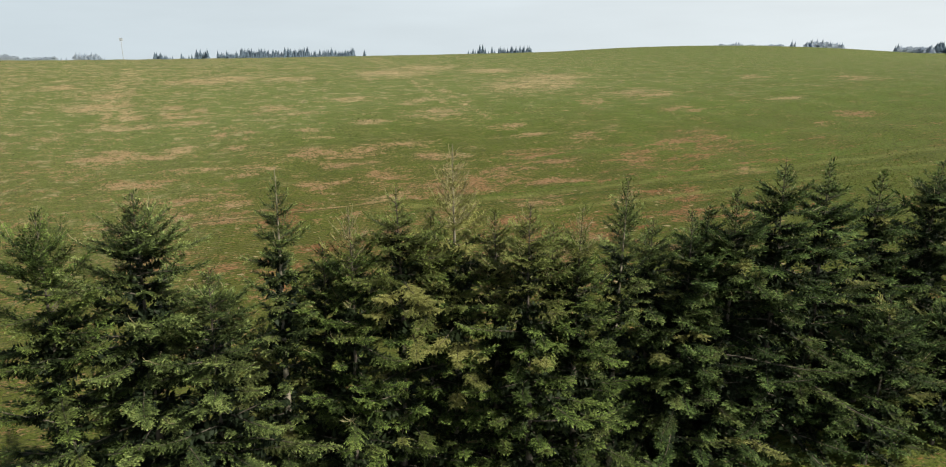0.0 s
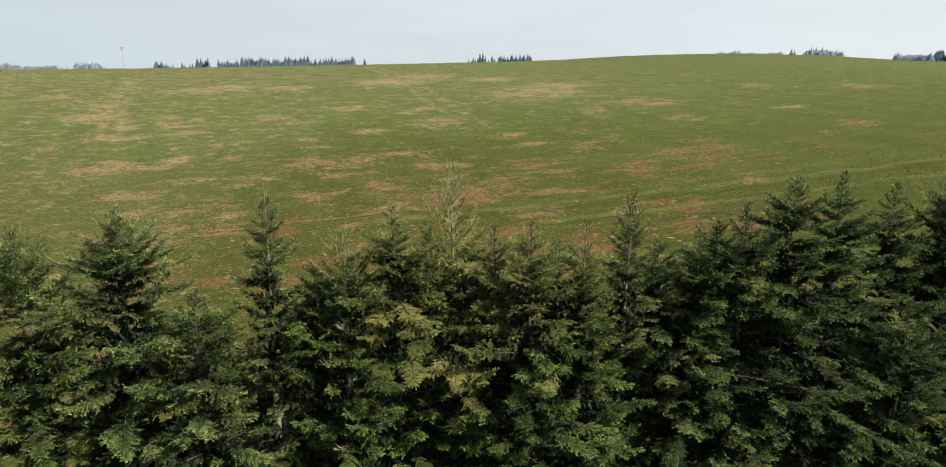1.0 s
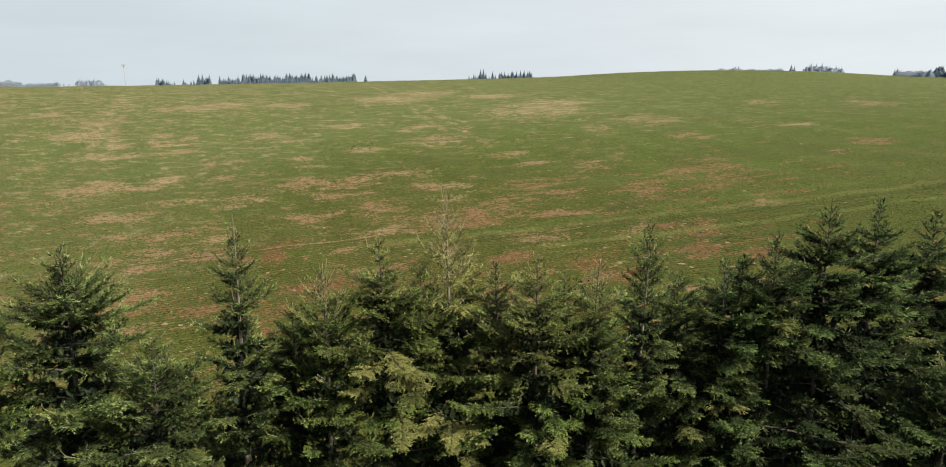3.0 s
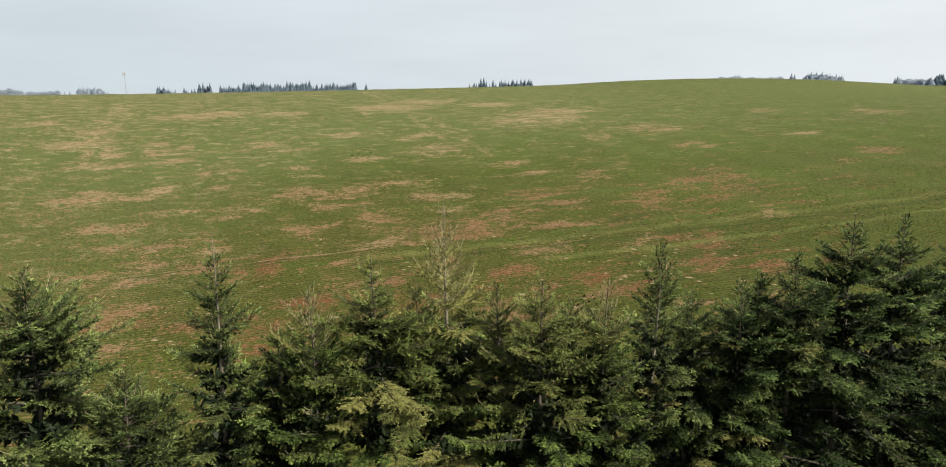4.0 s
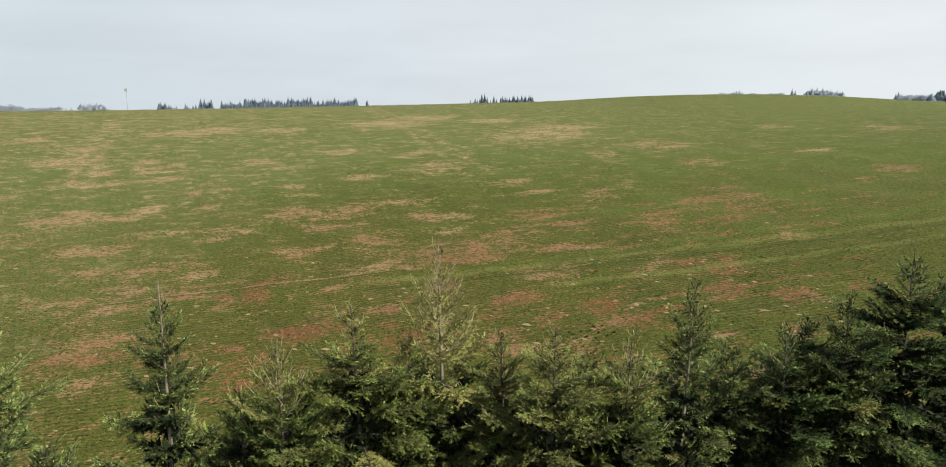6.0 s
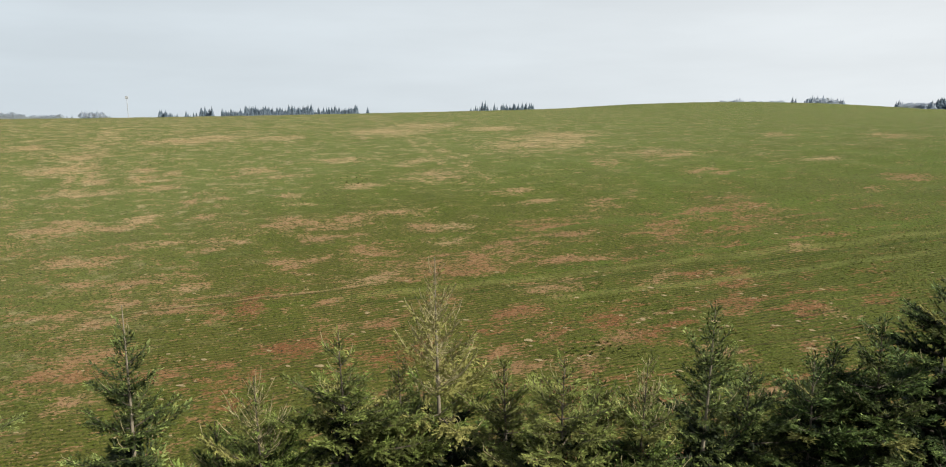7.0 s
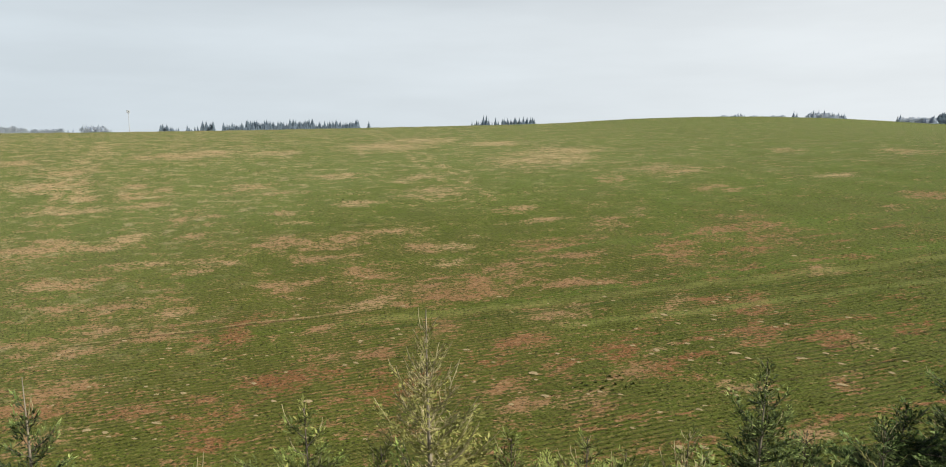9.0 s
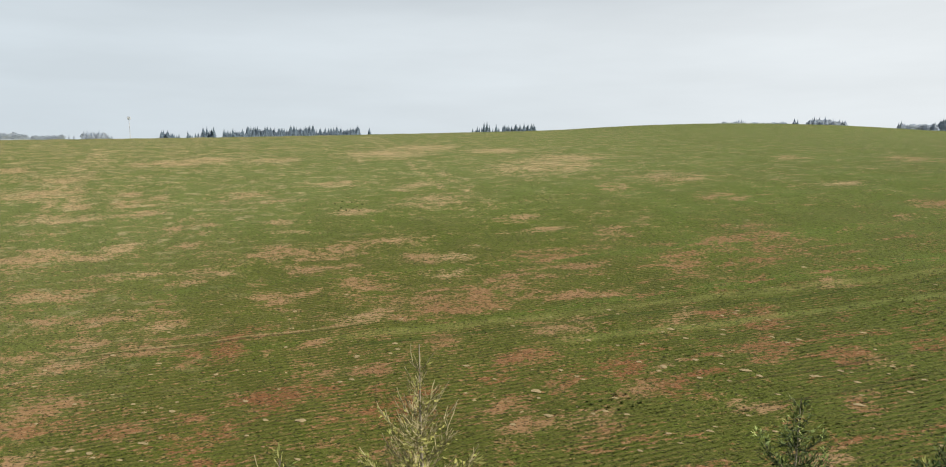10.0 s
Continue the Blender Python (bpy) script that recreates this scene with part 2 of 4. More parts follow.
bare(-40.2, 82.4, 2.8, 1.0, 0.35)
bare(-36.8, 84.8, 1.4, 1.8, 0.2)
bare(-32.7, 91.6, 1.6, 2.7, 0.4)
bare(-30.1, 85.3, 1.8, 1.1, 0.4)
bare(-24.9, 76.8, 1.4, 1.2, 0.4)
bare(-36.0, 73.7, 1.7, 1.0, 0.5)
bare(-38.2, 73.0, 1.7, 0.8, 0.4)
bare(-30.1, 77.2, 2.3, 0.9, 0.3)
bare(-34.8, 133.0, 3.1, 2.8, 0.1)
bare(-45.7, 132.6, 4.1, 2.7, 0.1)
bare(-31.0, 104.9, 2.4, 2.6, 0.3)
bare(-25.4, 102.1, 3.2, 1.6, 0.3)
bare(-21.5, 92.0, 2.1, 1.4, 0.3)
bare(-21.2, 88.6, 1.7, 0.9, 0.2)
bare(-20.2, 81.9, 2.8, 2.5, 0.5)
bare(-15.7, 80.6, 1.8, 1.7, 0.5)
bare(-14.4, 77.3, 1.7, 0.8, 0.5)
bare(-12.0, 82.8, 2.8, 1.9, 0.5)
bare(-8.0, 84.8, 3.1, 1.6, 0.4)
bare(-9.8, 73.2, 2.1, 1.3, 0.6)
bare(-5.0, 79.3, 1.7, 2.0, 0.5)
bare(-1.6, 78.9, 1.4, 1.3, 0.2)
bare(-2.8, 74.8, 1.1, 0.7, 0.2)
bare(-16.1, 71.4, 1.6, 1.0, 0.5)
bare(-19.6, 111.8, 5.2, 1.6, 0.2)
bare(-14.3, 95.9, 2.9, 1.3, 0.2)
bare(-5.2, 99.9, 3.8, 3.8, 0.2)
bare(-9.1, 109.1, 3.4, 2.0, 0.15)
bare(-16.6, 141.0, 6.7, 5.3, 0.05)
bare(-10.8, 151.1, 6.0, 5.8, 0.05)
bare(10.7, 124.9, 7.6, 7.8, 0.1)
bare(16.8, 133.8, 6.2, 4.1, 0.1)
bare(3.5, 145.6, 4.6, 4.1, 0.1)
bare(18.5, 105.7, 2.3, 3.2, 0.4)
bare(28.0, 110.9, 3.9, 4.9, 0.3)
bare(29.3, 97.6, 1.7, 2.0, 0.5)
bare(31.3, 95.3, 1.3, 1.6, 0.5)
bare(51.4, 127.5, 2.2, 3.4, 0.3)
bare(45.7, 101.4, 3.2, 1.6, 0.1)
bare(67.4, 120.3, 2.8, 4.7, 0.4)
bare(48.2, 86.8, 2.0, 2.6, 0.6)
bare(41.7, 83.1, 0.7, 1.1, 0.5)
bare(4.9, 91.5, 2.0, 1.3, 0.4)
bare(7.1, 86.3, 2.2, 1.1, 0.4)
bare(13.6, 84.0, 1.8, 2.1, 0.5)
bare(11.6, 79.4, 1.1, 0.9, 0.6)
bare(18.4, 75.4, 1.8, 4.0, 0.7)
bare(23.4, 78.9, 2.1, 2.2, 0.7)
bare(27.4, 78.9, 2.3, 5.6, 0.7)
bare(23.6, 73.4, 1.9, 1.5, 0.8)
bare(19.5, 70.5, 1.8, 0.8, 0.7)
bare(27.0, 66.8, 1.6, 0.9, 0.5)
bare(6.3, 77.6, 2.5, 1.3, 0.7)
bare(9.2, 74.7, 2.1, 0.9, 0.6)
bare(3.2, 72.1, 2.0, 1.9, 0.6)
bare(0.2, 69.9, 1.5, 2.0, 0.7)
bare(17.6, 88.0, 0.7, 1.9, 0.4)
bare(-4.7, 68.8, 2.0, 1.2, 0.6)
bare(-0.8, 67.7, 2.8, 1.6, 0.7)
bare(-2.7, 67.2, 1.9, 0.9, 0.7)
bare(-7.8, 66.8, 1.9, 0.6, 0.3)
bare(-15.3, 70.1, 1.3, 1.2, 0.6)
bare(-29.3, 68.2, 2.3, 0.8, 0.5)
bare(-34.6, 68.1, 1.3, 1.0, 0.5)
bare(-24.3, 66.7, 1.5, 0.5, 0.4)
bare(-25.3, 63.2, 2.3, 1.0, 0.6)
bare(-33.1, 62.2, 1.8, 1.0, 0.5)
bare(-28.8, 61.5, 2.3, 1.0, 0.5)
bare(-20.5, 62.3, 0.6, 1.2, 0.8)
bare(-17.6, 63.3, 1.0, 1.6, 0.9)
bare(-11.0, 63.2, 0.6, 0.7, 0.6)
bare(-2.8, 62.0, 0.9, 1.1, 0.7)
bare(-29.6, 64.4, 1.4, 1.1, 0.5)
bare(-9.4, 58.8, 1.2, 0.7, 0.6)
bare(-5.8, 59.1, 1.2, 0.4, 0.7)
bare(-11.7, 55.6, 2.1, 1.4, 0.9)
bare(-5.2, 54.4, 2.2, 1.4, 0.9)
bare(-7.6, 53.3, 0.9, 0.6, 0.8)
bare(-17.3, 54.6, 1.0, 0.5, 0.8)
bare(-16.2, 52.8, 1.6, 0.9, 0.9)
bare(-14.5, 53.5, 0.7, 0.5, 0.8)
bare(-21.2, 53.6, 0.9, 0.6, 0.8)
bare(-26.2, 54.6, 1.8, 0.8, 0.8)
bare(-28.3, 54.7, 1.1, 1.2, 0.7)
bare(-28.0, 56.8, 2.0, 1.1, 0.6)
bare(-25.5, 51.3, 1.4, 0.6, 0.5)
bare(-14.9, 50.2, 0.7, 0.4, 0.9)
bare(-4.4, 50.2, 1.6, 0.5, 0.7)
bare(3.4, 59.1, 1.1, 1.3, 0.8)
bare(1.7, 56.2, 1.3, 0.7, 0.9)
bare(6.0, 55.2, 0.9, 0.9, 0.8)
bare(1.6, 53.3, 1.4, 0.8, 0.7)
bare(9.3, 56.9, 1.8, 1.0, 1)
bare(11.8, 56.5, 0.5, 0.6, 0.3)
bare(12.5, 54.2, 1.2, 1.0, 0.9)
bare(16.9, 62.6, 1.2, 0.8, 0.8)
bare(20.0, 61.4, 1.2, 1.5, 0.8)
bare(18.7, 57.6, 1.4, 1.1, 0.8)
bare(23.0, 55.0, 1.6, 0.7, 0.8)
bare(21.3, 50.8, 0.8, 0.6, 0.7)
bare(28.3, 56.4, 1.1, 0.6, 0.9)
bare(6.2, 51.8, 1.0, 0.4, 0.5)
bare(2.8, 51.1, 1.0, 0.8, 0.6)
bare(6.4, 50.4, 0.6, 0.6, 0.7)
bare(15.7, 51.2, 0.6, 0.5, 0.4)
bare(24.4, 53.8, 0.6, 0.6, 0.4)
bare(17.2, 46.3, 0.5, 0.3, 0.4)
bare(6.6, 62.4, 1.7, 1.1, 0.5)
bare(9.2, 67.9, 2.3, 0.9, 0.6)
bare(3.5, 68.8, 1.9, 0.7, 0.6)
bare(14.6, 63.5, 0.8, 1.0, 0.5)
bare(10.0, 53.6, 1.0, 0.5, 0.6)


def soil(x, y):
    """How bare, and how red, the field is."""
    wx = x + 0.6 * np.sin(y * 0.9 + x * 0.31) + 0.4 * np.sin(y * 2.3 - x * 0.7)
    wy = y + 0.35 * np.sin(x * 0.55 + y * 0.2)
    b, tsum, wsum = np.zeros_like(x), np.zeros_like(x), np.full_like(x, 1e-4)
    for px, py, a, d, tone in PATCHES:
        near = (np.abs(x - px) < a * 3 + 3) & (np.abs(y - py) < d * 3 + 3)
        if not near.any():
            continue
        dx, dy = wx[near] - px, wy[near] - py
        r = (dx / (a * 1.05 + 0.3))**2 + ((dy - ROW_TURN * dx) / (d * 1.0 + 0.3))**2
        g = np.exp(-r**1.4 * 0.8)
        b[near] = np.maximum(b[near], 0.70 * g)
        tsum[near] += g * tone
        wsum[near] += g
    default = smooth(120, 55, y) * 0.65 + 0.05 + 0.2 * smooth(-20, 40, x) * smooth(140, 90, y)
    tone = 1.12 * (tsum + 0.15 * default) / (wsum + 0.15)
    base = 0.02 + (0.15 - 0.10 * smooth(0, 30, x)) * smooth(90, 60, y) + 0.16 * smooth(95, 150, y) * smooth(90, -10, x) + 0.17 * smooth(-16, -60, x)
    # wheel tracks
    for x0, y0, x1, y1, w in ((-51, 93, -72, 145, 0.5), (-48.6, 93, -69.5, 145, 0.5), (-29, 186, -0.6, 94.9, 0.45), (-26, 186, 2.2, 96, 0.45), (-31, 61.9, -4, 66.3, 0.22), (-31, 63.6, 0, 68.2, 0.2),
                          (7.8, 54.6, 30, 56.9, 0.25), (7.8, 56.3, 30, 58.6, 0.25), (8, 46.5, 30, 48.6, 0.25), (-10, 70.0, 40, 76.3, 0.3), (12.3, 67.2, 37.9, 70.2, 0.4), (12.9, 69.7, 40.3, 74.0, 0.3)):
        dx, dy = x1 - x0, y1 - y0
        length = math.hypot(dx, dy)
        s = ((x - x0) * dx + (y - y0) * dy) / length**2
        off = np.abs((x - x0) * dy - (y - y0) * dx) / length
        b = np.maximum(b, 0.60 * np.exp(-(off / w)**2) * (s > 0) * (s < 1))
    return np.clip(b + base, 0, 1), np.clip(tone, 0, 1)


def lush(x, y):
    """Where the crop is coloured greener: up the slope, to the right, and along the drill's overlaps."""
    v = 0.75 * smooth(62, 105, y) + 0.25 * smooth(110, 180, y) + 0.38 * smooth(-5, 30, x)
    for x0, y0, x1, y1, w in ((-29.5, 60.5, 34, 70.2, 0.5), (2.9, 65.6, 60, 72.6, 0.7), (-30, 73, 50, 82, 0.6), (5, 76.2, 60, 82.5, 0.6)):
        off = np.abs(y - y0 - (y1 - y0) * (x - x0) / (x1 - x0))
        v = v + 0.5 * np.exp(-(off / w)**2) * smooth(x0 - 4, x0 + 4, x)
    return np.clip(v, 0, 1)


def steps(*parts):
    out = []
    for a, b, d in parts:
        out += list(np.arange(a, b, d))
    return np.array(out + [parts[-1][1]])


def build_ground():
    xs = steps((-4000, -1000, 500), (-1000, -300, 100), (-300, -120, 12), (-120, -60, 1.5), (-60, 60, 0.7), (60, 120, 1.5), (120, 300, 12), (300, 1000, 100), (1000, 4000, 500))
    ys = steps((-600, -60, 90), (-60, 24, 6), (24, 46, 1.0), (46, 84, 0.4), (84, 110, 0.6), (110, 160, 1.2), (160, 330, 4), (330, 700, 20), (700, 1500, 100), (1500, 4500, 500))
    gx, gy = np.meshgrid(xs, ys)
    gz = surface_z(gx, gy)
    n, k = len(ys), len(xs)
    me = bpy.data.meshes.new("ground")
    i = np.arange((n - 1) * (k - 1))
    a = (i // (k - 1)) * k + i % (k - 1)
    faces = np.stack([a, a + 1, a + k + 1, a + k], 1)
    fill(me, np.stack([gx, gy, gz], -1).reshape(-1, 3), faces)
    b, tone = soil(gx.ravel(), gy.ravel())
    put_attr(me, "bare", b)
    put_attr(me, "tone", tone)
    put_attr(me, "straw", np.clip(smooth(72, 130, gy) * (0.5 + 0.5 * smooth(60, -20, gx)) + 0.6 * smooth(-8, -40, gx) * smooth(32, 62, gy), 0, 1).ravel())
    put_attr(me, "lush", lush(gx.ravel(), gy.ravel()))
    me.polygons.foreach_set("use_smooth", np.ones(len(faces), bool))
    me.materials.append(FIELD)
    return tagged(new("ground", me), "sloping green crop field with drill rows and bare red soil patches", "field", kind="structure")


def fill(me, verts, faces):
    """Fast mesh fill: all faces have the same number of corners."""
    verts, faces = np.asarray(verts, np.float32), np.asarray(faces, np.int32)
    side = faces.shape[1]
    me.vertices.add(len(verts))
    me.vertices.foreach_set("co", verts.ravel())
    me.loops.add(faces.size)
    me.loops.foreach_set("vertex_index", faces.ravel())
    me.polygons.add(len(faces))
    me.polygons.foreach_set("loop_start", np.arange(0, faces.size, side, dtype=np.int32))
    me.update(calc_edges=True)


def put_attr(me, name, values):
    me.attributes.new(name, "FLOAT", "POINT").data.foreach_set("value", np.asarray(values, np.float32))


build_ground()


# ---- conifers ----
def unit(v):
    return v / np.maximum(np.linalg.norm(v, axis=-1, keepdims=True), 1e-9)


def tube(points, radii, sides):
    """Vertices and quads of a tapered tube along points."""
    points, radii = np.asarray(points, float), np.asarray(radii, float)
    tangent = unit(np.gradient(points, axis=0))
    ref = np.where(np.abs(tangent[:, 2:3]) > 0.9, [[1.0, 0, 0]], [[0, 0, 1.0]])
    u = unit(np.cross(tangent, ref))
    v = np.cross(tangent, u)
    ang = np.arange(sides) * 2 * math.pi / sides
    ring = points[:, None] + radii[:, None, None] * (np.cos(ang)[None, :, None] * u[:, None] + np.sin(ang)[None, :, None] * v[:, None])
    n = len(points)
    i, j = np.meshgrid(np.arange(n - 1), np.arange(sides), indexing="ij")
    a, b = i * sides + j, i * sides + (j + 1) % sides
    return ring.reshape(-1, 3), np.stack([a, b, b + sides, a + sides], -1).reshape(-1, 4)


def joined(chunks):
    vs, fs, n = [], [], 0
    for v, f in chunks:
        vs.append(v)
        fs.append(f + n)
        n += len(v)
    return np.concatenate(vs), np.concatenate(fs)


def child(name, verts, faces, mat, parent, label="", **attrs):
    me = bpy.data.meshes.new(name)
    fill(me, verts, faces)
    for key, values in attrs.items():
        put_attr(me, key, values)
    me.materials.append(mat)
    ob = new(name, me)
    ob.parent = parent
    return tagged(ob, label)


def needle_shoots(rng, base, way, size, wide):
    """Needle-clad shoots: slim folded kites, widest before the middle, one quad each."""
    n = len(base)
    up = np.array([0, 0, 1.0]) + rng.normal(0, 0.32, (n, 3))
    side = unit(np.cross(way, up))
    top = np.cross(side, way)
    half = (wide * rng.uniform(0.7, 1.25, n))[:, None]
    mid = base + way * (size * rng.uniform(0.3, 0.55, n))[:, None] - top * half * 0.55
    end = base + way * size[:, None] - top * (size * rng.uniform(-0.05, 0.12, n))[:, None]
    return np.stack([base, mid - side * half, end, mid + side * half], 1)          # (n, 4, 3)


def cone_mesh(rng, at):
    """Hanging cones: small six-sided spindles."""
    chunks = []
    for p in at:
        long, wide = rng.uniform(0.07, 0.11), rng.uniform(0.016, 0.022)
        pts = p + np.array([[0, 0, 0], [0, 0, -0.3], [0.004, 0, -0.7], [0.006, 0, -1.0]]) * [1, 1, long]
        chunks.append(tube(pts, [0.004, wide, wide * 0.85, 0.004], 5))
    return joined(chunks)


def conifer(x, y, top, rmax, slope, label, seed, mat=None, thick=1.0, open_top=0.0, bare_top=0.5, lean=(0, 0), low=1.0, dry=0.0,
            cones=0, ragged=0.25, yellow=0.035, up=0.0, spire=1.0, top_warm=0.0, plumes=(), trunk=None, twiggy=0.22):
    """A spruce of the row. top: height of its tip in the world; slope: how fast the crown widens below the tip;
    thick: how full of needles it is within open_top metres of the tip."""
    rng = np.random.default_rng(seed)
    base = np.array([x - lean[0], y - lean[1], float(ground_z(x, y)) - 0.05])
    tall = top - base[2]
    tree = tagged(new("conifer"), label, "conifer tree", "conifers of the windbreak row")
    tree.location = base

    def axis(z):
        s = np.asarray(z, float) / tall
        return np.stack([lean[0] * s**1.5 + 0.10 * np.sin(s * 5 + seed), lean[1] * s**1.5 + 0.08 * np.cos(s * 4 + seed * 2) - 0.08, np.asarray(z, float)], -1)

    zs = np.linspace(0, tall, 26)
    v, f = tube(axis(zs), 0.008 + 0.22 * (1 - zs / tall)**1.2 * tall / 15, 8)
    child("trunk", v, f, trunk or BARK, tree, "grey-brown bark")
    wood, dry_wood, blades, tips, warms, twigs, hung = [], [], [], [], [], [], []
    coarse = float(np.clip(math.hypot(x, y - 4) / 23, 1.0, 1.6))

    def limb(zz, below, phi, long, rise, warm_b, lush, open_here):
        """One bough: a flat spray of branchlets off a sagging limb, clad in needle shoots."""
        out = np.array([math.cos(phi), math.sin(phi), 0])
        s = np.linspace(0, 1, 6)
        run = out[None] * (long * s)[:, None] / math.sqrt(1 + rise**2 * 0.4)
        bow = np.interp(below, [1, 4, 8], [0.28, 0.10, 0.0]) * (1.0 if open_top else 0.4)
        sag = long * (rise * s + min(1, long / 2) * (0.34 * s**3.0 - 0.42 * s**2) + bow * (s**2.5 - 0.5 * s))
        swing = np.array([-out[1], out[0], 0]) * (rng.normal(0, 0.15) * long * s**2)[:, None]
        pts = axis(np.full(6, min(zz, tall - 0.02))) + run + swing
        pts[:, 2] += sag
        (dry_wood if open_here and dry > 0.2 else wood).append(tube(pts, np.linspace(0.010 + 0.010 * long, 0.004, 6) * (0.65 if open_here else 1.0), 3))
        # limbs low down on the field side are thinner clad
        hidden = below > 3.0 and out[1] > 0.2
        grain = coarse * (2.1 if hidden else 1.0) * float(np.interp(below, [0.5, 2.5, 4, 8, 11], [1.25, 1.05, 0.92, 0.94, 1.15]))
        inner = float(np.interp(below, [0, 3, 6, 9], [0.05, 0.22, 0.40, 0.48])) if long > 0.9 else 0.05
        m = max(5, int(long * (1 - inner) / (0.023 * grain)))
        sp = np.sort(inner + (1 - inner) * (np.arange(m) + rng.random(m)) / m)
        root = np.stack([np.interp(sp, s, pts[:, i]) for i in range(3)], -1)
        tang = unit(np.stack([np.interp(sp, s, np.gradient(pts[:, i])) for i in range(3)], -1))
        flat = unit(np.cross(tang, [[0, 0, 1.0]]))
        over = np.cross(flat, tang)
        sign = np.where(np.arange(m) % 2, 1.0, -1.0)[:, None]
        hang = float(np.interp(below, [2.5, 5.5], [0.03, 0.30]))
        # three kinds of branchlet: flat side sprays, a hanging fringe, short upright ones
        role = rng.random((m, 1))
        fringe, upright = role < 0.30 * hang * 2, role > 0.88
        lift = np.where(fringe, -rng.uniform(0.6, 1.3, (m, 1)), np.where(upright, rng.uniform(0.3, 0.9, (m, 1)), rng.normal(-0.02 - 0.15 * hang, 0.14, (m, 1))))
        away = unit(tang * rng.uniform(0.55, 0.95, (m, 1)) + flat * sign * np.where(fringe | upright, 0.35, rng.uniform(0.5, 1.0, (m, 1))) + over * lift + rng.normal(0, 0.15, (m, 3)))
        ramp = np.clip(1.02 - sp, 0, 1) ** 0.7 * np.clip((sp - inner) * 4 + 0.45, 0, 1)
        blen = (0.09 + min(0.86, 0.46 * long) * ramp) * rng.uniform(0.55, 1.2, m) * np.where(fringe[:, 0], 0.75, np.where(upright[:, 0], 0.45, 1.0)) * float(np.interp(below, [0.5, 3.0], [0.78, 1.0]))
        if lush < 0.65:
            for q in range(0, m, 3):
                bend = root[q] + away[q] * blen[q] * 0.7 + [0, 0, 0.02]
                twigs.append(tube(np.stack([root[q], bend, bend + unit(away[q] + [0, 0, 0.7]) * blen[q] * 0.7]), [0.010, 0.009, 0.006], 3))
        if 0.4 < below < 6 and rng.random() < twiggy:
            stray = unit(out * rng.uniform(0.1, 0.6) + rng.normal(0, 0.25, 3) + [0, 0, 1.0]) * rng.uniform(0.15, 0.4)
            twigs.append(tube(np.stack([pts[-2], pts[-1] + stray * 0.45, pts[-1] + stray]), [0.010, 0.009, 0.006], 3))
        per = np.maximum(2, blen / (0.025 * grain)).astype(int)
        idx = np.repeat(np.arange(m), per)
        sb = np.concatenate([(np.arange(p) + 0.8) / p for p in per])
        keep = rng.random(len(idx)) < lush
        idx, sb = idx[keep], sb[keep]
        if lush > 0.15:
            idx, sb = np.append(idx, [m - 1, m - 1, m - 1]), np.append(sb, [0.3, 0.6, 1.0])
        if not len(idx):
            return
        k = len(idx)
        tbase = root[idx] + away[idx] * (blen[idx] * sb)[:, None]
        tbase[:, 2] -= (0.06 + 0.15 * hang) * sb**2 * blen[idx]
        tside = unit(np.cross(away[idx], over[idx] + rng.normal(0, 0.3, (k, 3))))
        tsign = np.where(np.arange(k) % 2, 1.0, -1.0)[:, None]
        tway = unit(away[idx] * 0.8 + tside * tsign * rng.uniform(0.3, 1.35, (k, 1)) * (1.1 - sb[:, None]) ** 0.4 + rng.normal(0, 0.13, (k, 3)) + [0, 0, 0.10])
        size = rng.uniform(0.065, 0.120, k) * grain * (1.15 - 0.35 * sb)
        spike = float(np.interp(below, [1.5, 4.0], [1.0, 0.0]))
        size = size * (1 + 0.25 * spike)
        quad = needle_shoots(rng, tbase, tway, size, size * (0.20 - 0.075 * spike))
        blades.append(quad)
        # low tip values darken the bough's inside, painting shade along with needle age
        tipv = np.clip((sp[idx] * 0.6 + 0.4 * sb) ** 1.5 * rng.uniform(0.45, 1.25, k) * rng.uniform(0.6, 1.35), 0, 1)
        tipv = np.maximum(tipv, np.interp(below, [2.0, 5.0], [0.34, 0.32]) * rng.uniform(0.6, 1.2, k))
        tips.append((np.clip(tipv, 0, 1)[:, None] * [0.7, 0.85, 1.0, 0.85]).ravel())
        warms.append(np.clip(np.full(k * 4, warm_b) + np.repeat(rng.random(k) < 0.02, 4) * 0.5, 0, 1))
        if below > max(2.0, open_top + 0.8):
            # inner filler twigs that close the crown round the stem, coloured dark for its shade
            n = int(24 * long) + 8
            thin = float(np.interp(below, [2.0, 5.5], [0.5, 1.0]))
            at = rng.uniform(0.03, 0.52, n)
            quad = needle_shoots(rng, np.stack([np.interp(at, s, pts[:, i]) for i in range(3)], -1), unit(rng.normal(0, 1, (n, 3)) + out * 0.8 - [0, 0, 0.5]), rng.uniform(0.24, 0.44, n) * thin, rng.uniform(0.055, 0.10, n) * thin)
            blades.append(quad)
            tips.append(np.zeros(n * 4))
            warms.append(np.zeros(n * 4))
        if cones and 0.6 < below < 5 and rng.random() < cones:
            pick = rng.integers(0, m, 4)
            hung.append(root[pick] + away[pick] * blen[pick][:, None] * 0.8)

    z = low
    while z < tall - bare_top * 0.2:
        below = tall - z
        open_here = below < open_top
        full = float(np.interp(below, [0, open_top * 0.7, open_top + 0.01], [thick, thick, 1.0])) if open_top else 1.0
        dead = dry if open_here else dry * 0.15
        r = rmax * (1 - math.exp(-(slope * below / rmax) ** spire)) * min(1.0, 0.88 + 0.05 * z) * (0.45 + 0.55 * min(1.0, below / 1.7))
